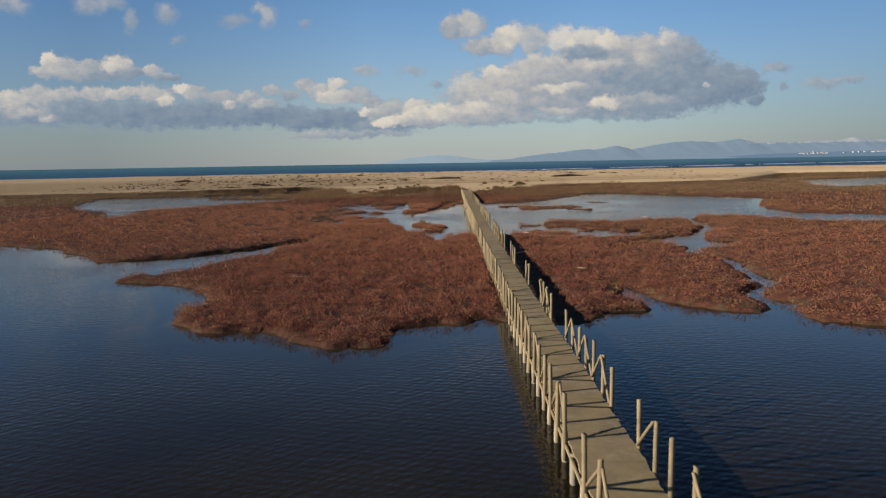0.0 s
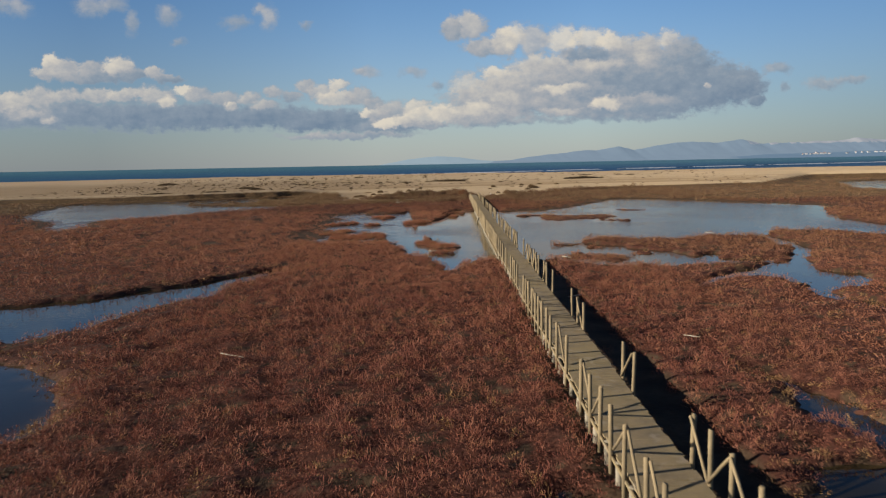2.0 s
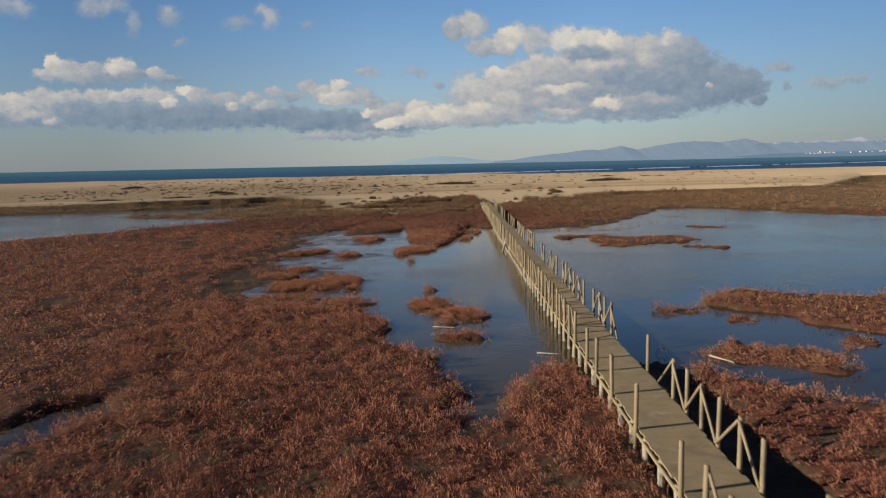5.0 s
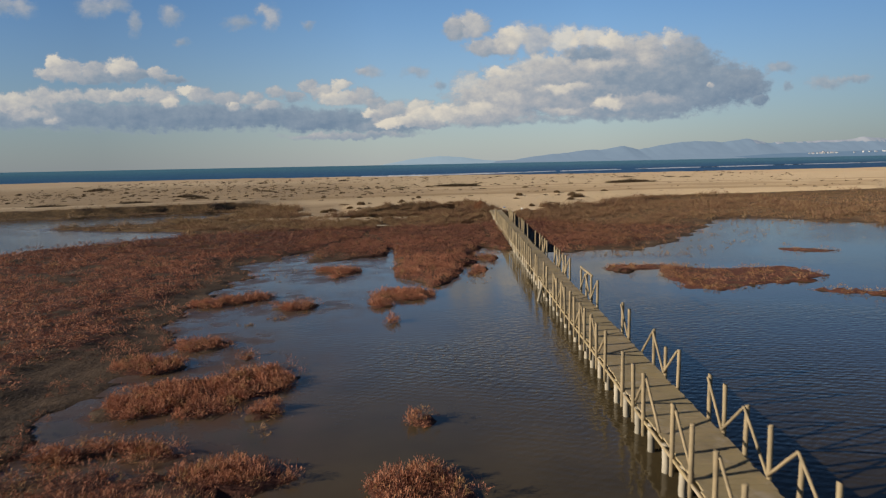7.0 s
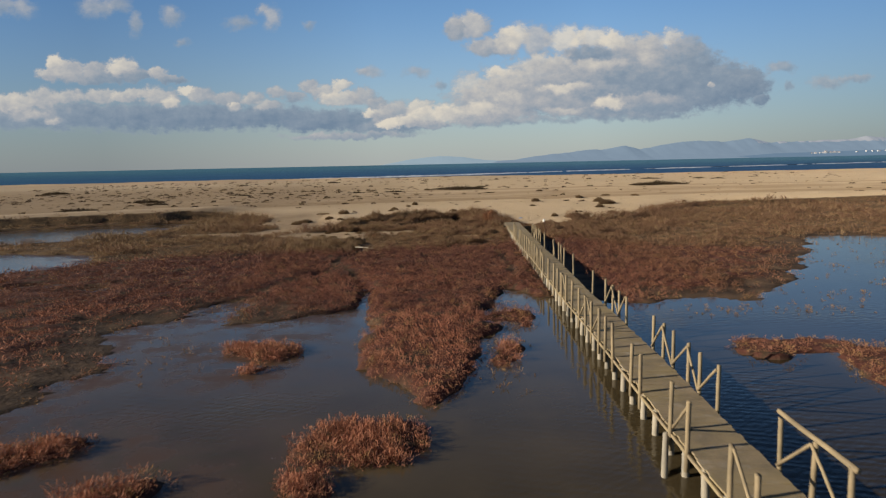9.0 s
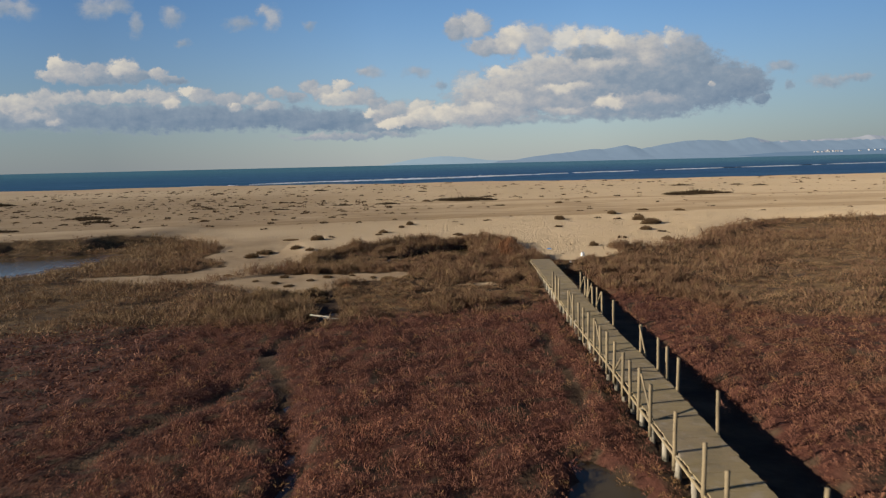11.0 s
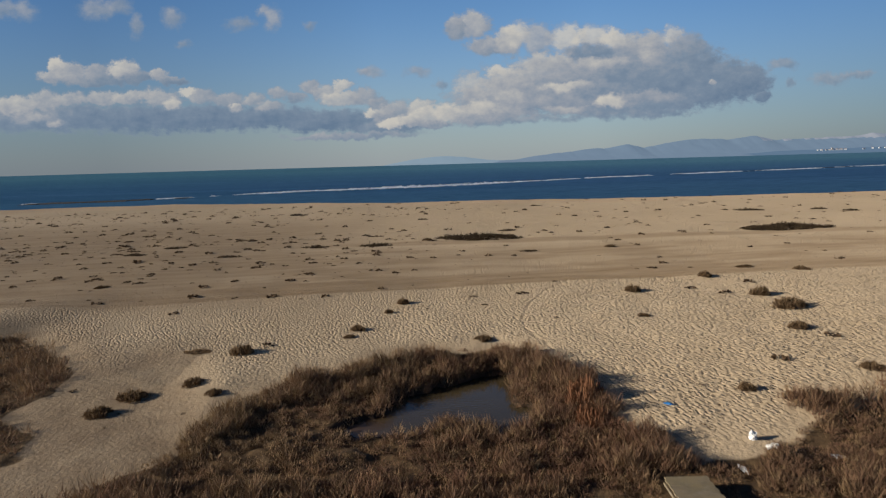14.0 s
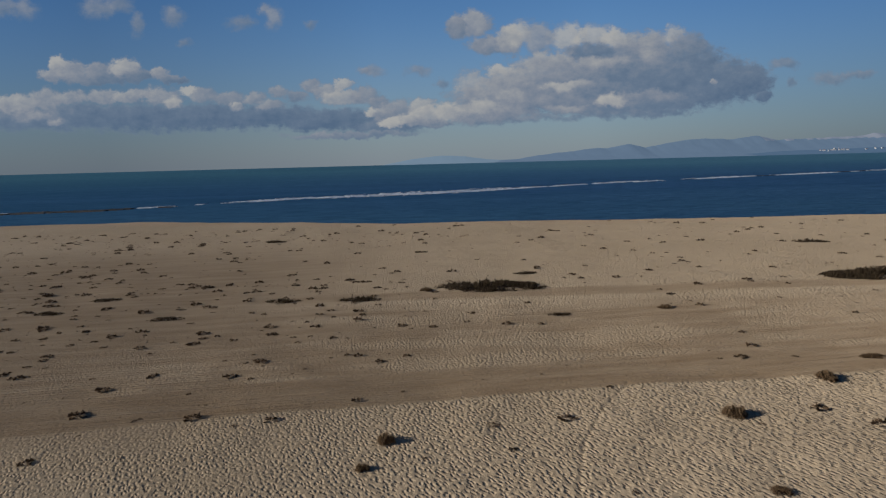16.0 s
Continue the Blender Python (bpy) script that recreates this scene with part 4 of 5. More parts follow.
def build_lagoon():
    gx = spaced((-4000, -400, 900), (-400, -60, 20), (-60, 60, 0.9), (60, 400, 20), (400, 4000, 900))
    gy = spaced((-900, -60, 120), (-60, 0, 3), (0, 150, 0.9), (150, 210, 4))
    X, Y = np.meshgrid(gx, gy)
    x, y = X.ravel(), Y.ravel()
    d = -land(x, y)
    pond = smooth(-1.0, 2.0, signed(LAND, x, y))
    # depth also darkens the pond east of the deck, shade put into the colour
    depth = (smooth(0.2, 9, d)) * (1 - 0.93 * pond) + 0.55 * smooth(5, 8, x) * pond
    depth = np.where(d < 0, 0, np.maximum(depth, 1 - pond))
    open_water = smooth(0.2, 4, d) * (0.38 + 0.22 * pond)
    nx, ny = len(gx), len(gy)
    i = (np.arange(ny - 1)[:, None] * nx + np.arange(nx - 1)[None, :]).ravel()
    me = mesh_of("lagoon_water", np.stack([x, y, 0 * x], -1), np.stack([i, i + 1, i + nx + 1, i + nx], -1), LAGOON, True, {"depth": depth, "open_water": open_water, "silt": smooth(3.2, 0.4, d) * smooth(-1, -6, x) * pond})
    tagged(new("lagoon_water", me), "dark rippled lagoon water reflecting the sky", "water", kind="structure")


def build_sea():
    gy = spaced((236, 600, 14), (600, 1400, 80), (1400, 4900, 350))
    gx = spaced((-4900, -600, 430), (-600, 600, 20), (600, 4900, 430))
    X, Y = np.meshgrid(gx, gy)
    nx, ny = len(gx), len(gy)
    i = (np.arange(ny - 1)[:, None] * nx + np.arange(nx - 1)[None, :]).ravel()
    v = np.stack([X.ravel(), Y.ravel(), 0 * X.ravel()], -1)
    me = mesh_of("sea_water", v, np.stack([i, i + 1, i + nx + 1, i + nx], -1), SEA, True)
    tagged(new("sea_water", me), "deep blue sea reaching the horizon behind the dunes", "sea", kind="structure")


build_ground()
build_sand()
build_lagoon()
build_sea()

# ------------------------------------------------------------------ distance: surf, mountains, town, clouds
rng = np.random.default_rng(7)
FOAM = plain_mat("foam", (0.78, 0.84, 0.92), 0.6, 0.4, 0.08)


def reef_y(x):
    """The line of the reef off the beach."""
    return np.interp(x, [-260, -142, -119, -98, -84, -62, -10, 87, 247, 460], [310, 341, 347.7, 362, 372, 391, 414, 483, 563, 680]) + (fbm(x * 0.03, 0 * x, 0, 5) - 0.5) * 9


def build_reef():
    """Low dark rocks just awash at the near end of the reef, and dark wave faces farther east."""
    n = 1300
    # the shapes east of x = 20 stand in for unlit wave faces behind the foam
    x = np.concatenate([-142 + 46 * rng.random(800), 20 + 360 * rng.random(n - 800)])
    y = reef_y(x) + rng.normal(0, 1.6, n) + 4.0 * (x > 0)
    keep = fbm(x * 0.05, 0 * x, 0, 14, 3) > np.where(x > 0, 0.50, 0.40)
    x, y = x[keep], y[keep]
    n = len(x)
    v, f = [], []
    corners = [(-1, -1), (1, -1), (1, 1), (-1, 1)]
    for i in range(n):
        L, W, H = rng.uniform(1.0, 4.0), rng.uniform(0.5, 1.4), rng.uniform(0.10, 0.32)
        a = len(v)
        for s, z in ((1.0, -0.4), (0.6, H)):
            v += [(x[i] + cx * L * s * rng.uniform(0.7, 1.1), y[i] + cy * W * s * rng.uniform(0.7, 1.1), z * rng.uniform(0.7, 1.1)) for cx, cy in corners]
        f += [(a, a + 1, a + 5, a + 4), (a + 1, a + 2, a + 6, a + 5), (a + 2, a + 3, a + 7, a + 6), (a + 3, a, a + 4, a + 7), (a + 4, a + 5, a + 6, a + 7)]
    me = mesh_of("reef_rock_and_wave", v, f, plain_mat("dark_rock_and_wave", (0.012, 0.012, 0.012), 0.6, 0.6, 0.4))
    tagged(new("reef_rock_and_wave", me), "low dark rocks awash along the reef and dark wave faces behind the surf", "rocks", kind="stuff")


def build_surf():
    """Flecks of foam along the reef where the swell breaks."""
    n = 15000
    s = rng.random(n)
    x = -170 + 600 * s ** 1.25
    y = reef_y(x)
    wide = np.interp(x, [-170, -95, -80, -55, -20, 20, 70, 90, 180, 430], [0.6, 1.0, 3.0, 9.0, 9.5, 6.5, 3.0, 4.5, 4.0, 4.0])
    off = np.abs(rng.normal(0, 1, n)) * wide * 0.85 * rng.choice([-0.35, 1.0], n) * (0.3 + 1.6 * fbm(x * 0.05, 0 * x, 0, 6) ** 1.5)
    keep = fbm(x * 0.09, off * 0.25, 0, 8, 5) > 0.09 + np.interp(x, [-170, -90, -60, 40, 75, 430], [0.54, 0.44, 0.28, 0.33, 0.43, 0.37])
    x, y, off = x[keep], y[keep], off[keep]
    n = len(x)
    y = y + off
    L, W = rng.uniform(0.3, 1.7, n), rng.uniform(0.2, 0.75, n)
    ang = math.atan(0.55) + rng.normal(0, 0.2, n)
    c, si = np.cos(ang), np.sin(ang)
    quads = []
    for a, b, lift in ((-1, -1, 0.02), (1, -0.6, 0.02), (0.8, 0.7, 0.35), (-0.7, 1, 0.35)):
        u, v = a * L * rng.uniform(0.6, 1, n), b * W * rng.uniform(0.6, 1, n)
        quads.append(np.stack([x + u * c - v * si, y + u * si + v * c, np.full(n, 0.03) + lift * rng.random(n)], -1))
    v = np.stack(quads, 1).reshape(-1, 3)
    me = mesh_of("surf_foam", v, np.arange(4 * n).reshape(-1, 4), FOAM)
    tagged(new("surf_foam", me), "white surf breaking along a shallow reef", "surf", kind="stuff")




def hazed_mat(name, col, haze_glow):
    """Far land, with the haze of kilometres of lit air put in as emission."""
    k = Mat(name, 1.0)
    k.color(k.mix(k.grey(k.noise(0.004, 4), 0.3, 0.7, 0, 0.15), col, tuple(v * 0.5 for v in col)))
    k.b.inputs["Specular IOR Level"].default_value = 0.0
    k.b.inputs["Emission Color"].default_value = (*haze_glow, 1)
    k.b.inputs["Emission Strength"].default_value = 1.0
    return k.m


# second colour: the emitted haze, in place of real air between
MOUNTAIN = hazed_mat("hazy_mountain", (0.05, 0.07, 0.095), (0.112, 0.150, 0.192))
FAINT = hazed_mat("faint_mountain", (0.06, 0.08, 0.10), (0.165, 0.215, 0.25))
SNOWY = hazed_mat("snowfield", (0.17, 0.165, 0.165), (0.13, 0.155, 0.19))
COAST = hazed_mat("hazy_coast", (0.04, 0.06, 0.08), (0.075, 0.115, 0.165))


def build_ridge(name, label, dist, us, vs, material, seed, rough, depth, snow=None):
    """A mountain range: a crest line worked up with spurs that fall towards the viewer."""
    u = np.linspace(us[0], us[-1], 420)
    v = np.interp(u, us, vs)
    x = u * dist
    h = v * dist + (fbm(x * 0.014, 0 * x, 0, seed, 5) - 0.5) * rough * np.clip(v * 80, 0.1, 1)
    rows = 14
    V, snowy = [], []
    for r in range(rows + 1):
        f = r / rows
        z = h * (1 - f) ** 1.2 * (0.9 + 0.2 * (fbm(x * 0.006, 0 * x + f * 3, 0, seed + 3, 4)) if 0 < r else 1) - 8 * f
        V.append(np.stack([x, dist - depth * f + (fbm(x * 0.01, 0 * x + r, 0, seed + 9) - 0.5) * depth * 0.1, z], -1))
    V = np.concatenate(V)
    n = len(u)
    i = (np.arange(rows)[:, None] * n + np.arange(n - 1)[None, :]).ravel()
    me = mesh_of(name, V, np.stack([i, i + n, i + n + 1, i + 1], -1), material, True)
    if snow:
        me.materials.append(SNOWY)
        zc = V[:, 2][me_faces(me)].mean(1)
        xc = V[:, 0][me_faces(me)].mean(1) / dist
        pick = (zc / dist > snow[2] + 0.004 * (fbm(xc * 90, zc * 0.08, 0, 3) - 0.5)) & (xc > snow[0]) & (xc < snow[1])
        me.polygons.foreach_set("material_index", pick.astype(np.int32))
    tagged(new(name, me), label, "mountains", kind="structure")


def me_faces(me):
    a = np.empty(len(me.loops), np.int32)
    me.loops.foreach_get("vertex_index", a)
    return a.reshape(-1, 4)


build_surf()
build_reef()
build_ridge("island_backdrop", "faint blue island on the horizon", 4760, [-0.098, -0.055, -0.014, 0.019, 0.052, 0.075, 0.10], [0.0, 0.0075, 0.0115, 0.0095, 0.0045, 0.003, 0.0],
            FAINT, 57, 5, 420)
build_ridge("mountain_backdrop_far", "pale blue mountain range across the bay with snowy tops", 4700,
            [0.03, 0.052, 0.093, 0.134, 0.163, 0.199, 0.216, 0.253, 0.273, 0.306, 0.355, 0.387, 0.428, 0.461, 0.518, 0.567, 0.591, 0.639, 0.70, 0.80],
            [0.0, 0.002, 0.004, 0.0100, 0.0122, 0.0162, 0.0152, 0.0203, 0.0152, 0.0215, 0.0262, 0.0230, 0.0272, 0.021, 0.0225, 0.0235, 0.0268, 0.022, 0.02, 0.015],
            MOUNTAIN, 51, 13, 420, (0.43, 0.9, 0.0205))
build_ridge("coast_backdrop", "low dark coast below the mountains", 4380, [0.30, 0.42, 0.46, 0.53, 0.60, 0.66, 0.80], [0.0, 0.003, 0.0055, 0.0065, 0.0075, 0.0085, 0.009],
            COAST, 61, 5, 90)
HOUSE = plain_mat("whitewash", (0.62, 0.62, 0.62), 0.8, 0.2, 0.1)
ROOF = plain_mat("roof_tiles", (0.30, 0.16, 0.11), 0.8, 0.2, 0.2)


def build_house(w, d, h):
    """A far house: a wall block with a pitched roof."""
    root = new("house")
    part("wall", bevel_box("wall", w, d, h, HOUSE, 0.1), root, m=pose(0, 0, h / 2))
    bm = bmesh.new()
    vs = [bm.verts.new(c) for c in ((-w / 2 - .3, -d / 2 - .3, h), (w / 2 + .3, -d / 2 - .3, h), (w / 2 + .3, d / 2 + .3, h), (-w / 2 - .3, d / 2 + .3, h), (-w / 2, 0, h + d * 0.22), (w / 2, 0, h + d * 0.22))]
    for f in ((0, 1, 5, 4), (2, 3, 4, 5), (0, 4, 3), (1, 2, 5), (0, 3, 2, 1)):
        bm.faces.new([vs[k] for k in f])
    part("roof", bm_mesh("roof", bm, ROOF), root)
    return tagged(root, "white far house with a tiled roof on the coast", "house", "coastal town")


first_house = build_house(11, 9, 14)
for n in range(46):
    u = 0.515 + 0.04 * rng.random() if n < 24 else rng.uniform(0.575, 0.66)
    y = 4366.0
    m = pose(u * y, y, float(np.interp(u, [0.30, 0.42, 0.46, 0.53, 0.60, 0.66, 0.80], [0.0, 0.003, 0.0055, 0.0065, 0.0075, 0.0085, 0.009])) * 4380 * 0.82 - 5, 0, 0, rng.uniform(-20, 20))
    if n == 0:
        first_house.matrix_basis = m
    else:
        c = copy_thing(first_house, m)
        c.scale = (rng.uniform(0.4, 1.6), 1, rng.uniform(0.35, 0.7))


# ------------------------------------------------------------------ the boardwalk


def deck_x(y):
    """The left edge of the deck."""
    return float(np.interp(y, [0, 15, 31, 45, 64, 80, 92, 110, 126, 138], [4.27, 4.29, 4.31, 4.35, 4.46, 4.54, 4.66, 4.80, 4.94, 5.06])) + 0.015 * math.sin(y * 0.4)


def deck_z(y):
    return 0.64 + 0.02 * math.sin(y * 0.35) + 0.012 * math.sin(y * 0.9) + 0.10 * max(0.0, (y - 122) / 15)


DECK_W, DECK_FROM, DECK_TO = 1.27, 2.0, 137.0
boardwalk = tagged(new("boardwalk"), "weathered timber boardwalk on low piles with broken railings", "boardwalk")
rnd = random.Random(5)

RIGHT_Y = [12.8, 13.9, 14.8, 15.8, 18.1, 19.0, 20.0, 20.9, 21.8, 22.8, 23.8, 26.7, 27.7, 28.6, 29.5, 33.6, 34.6, 39.7, 40.7, 41.8, 46.5, 48.4, 49.4, 51.4, 52.3, 53.3, 54.2, 55.1, 56.0, 58.1,
           62.3, 63.3, 64.2, 65.2, 67.1, 68.2, 69.2, 70.2, 71.2, 72.0, 74.0, 75.0, 76.0, 78.7, 79.6, 83.5, 84.6, 85.7, 86.8, 89.7, 90.8, 91.6, 92.8, 93.7, 94.7,
           97.9, 98.9, 99.9, 101.0, 103.4, 108.1, 111.1, 112.1, 113.0, 115.0, 118.9, 121.0, 122.0, 123.0, 124.0, 124.9, 126.0]
RIGHT_BRACES = [(11.8, 12.8), (15.8, 14.8), (18.1, 19.0), (20.0, 19.0), (20.0, 20.9), (21.8, 20.9), (21.8, 22.8), (23.8, 22.8), (26.7, 27.7), (28.6, 27.7), (28.6, 29.5), (34.6, 33.6), (39.7, 40.7), (49.4, 48.4),
                (51.4, 52.3), (53.3, 52.3), (53.3, 54.2), (55.1, 54.2), (55.1, 56.0), (57.0, 56.0), (61.3, 62.3), (63.3, 62.3), (63.3, 64.2), (65.2, 64.2), (67.1, 68.2), (69.2, 68.2), (69.2, 70.2),
                (71.2, 70.2), (71.2, 72.0), (75.0, 74.0), (75.0, 76.0), (77.0, 76.0), (78.7, 79.6), (84.6, 83.5), (84.6, 85.7), (86.8, 85.7), (90.8, 89.7), (90.8, 91.6)]
RIGHT_BRACES += [(92.8, 91.6), (92.8, 93.7), (94.7, 93.7), (98.9, 97.9), (98.9, 99.9), (101.0, 99.9), (114.2, 115.0), (122.0, 121.0), (124.0, 123.0), (124.0, 124.9), (126.0, 124.9)]
LEFT_Y = [13.1, 14.2, 16.2, 17.1, 18.1, 19.0, 20.0, 21.0, 22.0, 22.9, 23.8, 24.8, 25.7, 26.8, 27.6, 29.0, 30.0, 31.0, 32.0, 33.1, 35.2, 36.7, 37.9, 38.7, 39.8, 40.6, 41.5, 42.4, 43.5, 44.4, 45.4,
          48.3, 49.3, 50.3, 51.4, 54.2, 56.3, 58.1, 59.3, 61.3, 62.3, 63.3, 64.3, 65.1, 66.1, 67.1, 68.1, 69.2, 70.2, 72.1, 72.9, 73.9, 75.8, 76.9, 77.8, 78.8, 79.6, 80.6, 81.6, 82.6, 83.6, 84.6,
          85.6, 87.6, 88.6, 90.9, 91.8, 93.8, 94.8, 95.7, 96.9, 97.9, 99.1, 100.6, 101.9]
LEFT_Y += [103.0, 104.1, 105.2, 107.0, 108.9, 110.0, 110.9, 111.8, 112.9, 113.9, 114.9, 115.9, 117.0, 117.9, 118.8, 120.1, 121.2, 124.1, 124.9, 126.2]
LEFT_BRACES = [(14.2, 13.1), (12.1, 13.1), (16.2, 17.1), (18.1, 17.1), (20.0, 19.0), (20.0, 21.0), (22.0, 22.9), (23.8, 22.9), (23.8, 24.8), (26.8, 27.6), (28.1, 29.0), (30.0, 29.0), (32.0, 31.0), (32.0, 33.1),
               (35.7, 36.7), (39.8, 40.6), (41.5, 40.6), (41.5, 42.4), (43.5, 42.4), (43.5, 44.4), (45.4, 44.4), (49.3, 48.3), (49.3, 50.3), (61.3, 62.3), (63.3, 62.3), (63.3, 64.3), (65.1, 64.3),
               (67.1, 66.1), (67.1, 68.1), (69.2, 70.2), (71.1, 72.1), (72.9, 72.1), (76.9, 75.8), (76.9, 77.8), (78.8, 79.6), (80.6, 79.6), (82.6, 83.6), (84.6, 83.6), (84.6, 85.6)]
LEFT_BRACES += [(88.6, 87.6), (96.9, 95.7), (96.9, 97.9), (99.1, 97.9), (102, 103.0), (108.9, 110.0), (112.9, 111.8), (114.9, 115.9), (120.1, 121.2)]
TOP = 1.61


def beam_between(name, a, b, mesh, parent, roll=0.0):
    """Places a unit-long beam (along x) so that it runs from a to b."""
    a, b = Vector(a), Vector(b)
    m = Matrix.Translation((a + b) / 2) @ (b - a).to_track_quat('X', 'Z').to_matrix().to_4x4() @ pose(0, 0, 0, roll)
    ob = part(name, mesh, parent, m=m @ Matrix.Diagonal(((b - a).length, 1, 1, 1)))
    return ob


def pole_mesh(name, radius, material, sides=9, seed=0, taper=0.92, cant=0.0):
    """A unit-long round pole along x, tapered, a little out of round, with a sloping sawn end."""
    r = random.Random(seed)
    bm = bmesh.new()
    rings = []
    for s in (-0.5, -0.17, 0.17, 0.495, 0.5):
        ring = []
        rad = radius * (1 + (taper - 1) * (s + 0.5)) * (0.86 if s == 0.5 else 1)
        ox, oy = r.uniform(-1, 1) * radius * 0.1, r.uniform(-1, 1) * radius * 0.1
        for k in range(sides):
            a = 2 * math.pi * k / sides
            q = rad * (1 + r.uniform(-0.06, 0.06))
            ring.append(bm.verts.new((s + (cant * math.cos(a) if s > 0.4 else 0), math.cos(a) * q + ox, math.sin(a) * q + oy)))
        rings.append(ring)
    for p, q in zip(rings, rings[1:]):
        for k in range(sides):
            bm.faces.new((p[k], q[k], q[(k + 1) % sides], p[(k + 1) % sides]))
    bm.faces.new(rings[0])
    bm.faces.new(rings[-1][::-1])
    bmesh.ops.recalc_face_normals(bm, faces=bm.faces[:])
    return bm_mesh(name, bm, material, True)


POSTS = [pole_mesh("post", 0.049, POST, 9, s, 0.94, 0.012) for s in range(5)]
PILES = [pole_mesh("stilt", 0.078, PILE, 10, 10 + s, 0.95) for s in range(4)]
BRACES = [pole_mesh("brace", 0.032, POST, 7, 20 + s, 0.95) for s in range(4)]


def side_post(y, left):
    x = deck_x(y) - 0.06 if left else deck_x(y) + DECK_W + 0.045
    lean = rnd.uniform(-0.02, 0.02), rnd.uniform(-0.035, 0.035)
    top = TOP + rnd.uniform(-0.06, 0.05)
    if not left and rnd.random() < 0.12:
        top -= rnd.uniform(0.05, 0.2)
    low = deck_z(y) - (0.42 if left else 0.32)
    beam_between("post", (x, y, low), (x + lean[0], y + lean[1], top), POSTS[rnd.randrange(5)], boardwalk, rnd.uniform(0, 360))
    return x


def side_brace(y_low, y_top, left):
    off = (-0.02 if left else 0.0)
    xa = deck_x(y_low) + off if left else deck_x(y_low) + DECK_W + 0.0
    xb = deck_x(y_top) + off if left else deck_x(y_top) + DECK_W + 0.0
    beam_between("brace", (xa, y_low, deck_z(y_low) + 0.06), (xb, y_top, TOP - 0.06), BRACES[rnd.randrange(4)], boardwalk, rnd.uniform(0, 360))


for y in RIGHT_Y:
    side_post(y, False)
for y in LEFT_Y:
    side_post(y, True)
for a, b in RIGHT_BRACES:
    side_brace(a, b, False)
for a, b in LEFT_BRACES:
    side_brace(a, b, True)
rail = beam_between("top_rail", (deck_x(84.5) + DECK_W + 0.04, 84.5, TOP + 0.04), (deck_x(86.9) + DECK_W + 0.04, 86.9, TOP + 0.05), pole_mesh("top_rail", 0.05, POST, 8, 40), boardwalk)
tagged(rail, "last remaining piece of round handrail")
y = DECK_FROM + 0.6
while y < DECK_TO - 4:
    for side in (0.02, DECK_W - 0.06):
        x = deck_x(y) + side
        beam_between("stilt", (x + rnd.uniform(-.02, .02), y + rnd.uniform(-.04, .04), -0.75), (x, y, deck_z(y) - 0.05), PILES[rnd.randrange(4)], boardwalk, rnd.uniform(0, 360))
    cross = y + rnd.uniform(-0.03, 0.03)
    beam_between("crossbeam", (deck_x(y) - 0.02, cross + 0.1, deck_z(y) - 0.16), (deck_x(y) + DECK_W + 0.02, cross + 0.1, deck_z(y) - 0.16), BRACES[rnd.randrange(4)], boardwalk)
    y += 1.003
STRING = [bevel_box("stringer", 1, 0.045, 0.07, PLANK, 0.008)]
y = DECK_FROM
while y < DECK_TO - 0.5:
    y2 = min(y + 4.0, DECK_TO - 0.2)
    for side in (-0.045, DECK_W * 0.5, DECK_W + 0.02):
        drop = 0.035 if side < 0 else 0.10
        beam_between("stringer", (deck_x(y) + side, y, deck_z(y) - drop - 0.06), (deck_x(y2) + side, y2 - 0.02, deck_z(y2) - drop - 0.06), STRING[0], boardwalk)
    y = y2
rescue = beam_between("brace", (deck_x(87.9) - 0.55, 87.4, -0.3), (deck_x(88.6) - 0.12, 88.7, 0.52), pole_mesh("brace", 0.07, PILE, 9, 55), boardwalk)
tagged(rescue, "slanting bleached prop leaning on the piles")

# ------------------------------------------------------------------ plants of the marsh


def scatter(x0, x1, y0, y1, step, seed, hole=None):
    """A jittered grid of places; hole: a list of boxes left out."""
    r = np.random.default_rng(seed)
    gx, gy = np.meshgrid(np.arange(x0, x1, step), np.arange(y0, y1, step))
    x, y = gx.ravel() + r.uniform(-0.5, 0.5, gx.size) * step * 1.1, gy.ravel() + r.uniform(-0.5, 0.5, gx.size) * step * 1.1
    keep = np.ones(len(x), bool)
    for a, b, c, d in hole or ():
        keep &= ~((x > a) & (x < b) & (y > c) & (y < d))
    return x[keep], y[keep]


def blades(x, y, z, high, blades_each, spread, width, seed, lean=0.5):
    """Tapering stems, three corners each, in tufts round the given places."""
    r = np.random.default_rng(seed)
    n = len(x)
    rep = lambda a: np.repeat(np.asarray(a) + np.zeros(n), blades_each)
    N = n * blades_each
    ang, rad = r.uniform(0, 2 * math.pi, N), np.sqrt(r.random(N))
    sp, hi, wi = rep(spread), rep(high) * r.uniform(0.55, 1.1, N), rep(width) * r.uniform(0.7, 1.3, N)
    bx, by = rep(x) + np.cos(ang) * rad * sp, rep(y) + np.sin(ang) * rad * sp
    out = lean * (0.4 + rad)
    lift = r.uniform(0, 0.58, N) * hi      # short pieces of stem at all heights
    bz = rep(z) - 0.03 + lift
    hi = hi * 0.5
    a2 = ang + r.normal(0, 0.7, N)
    tx, ty = bx + np.cos(a2) * hi * out, by + np.sin(a2) * hi * out
    tz = bz + hi * (1 - 0.25 * rad)
    t = r.uniform(0, 2 * math.pi, N)
    wx, wy = np.cos(t) * wi / 2, np.sin(t) * wi / 2
    v = np.stack([np.stack([bx - wx, by - wy, bz], -1), np.stack([bx + wx, by + wy, bz], -1),
                  np.stack([tx, ty, tz], -1)], 1)
    return v.reshape(-1, 3)


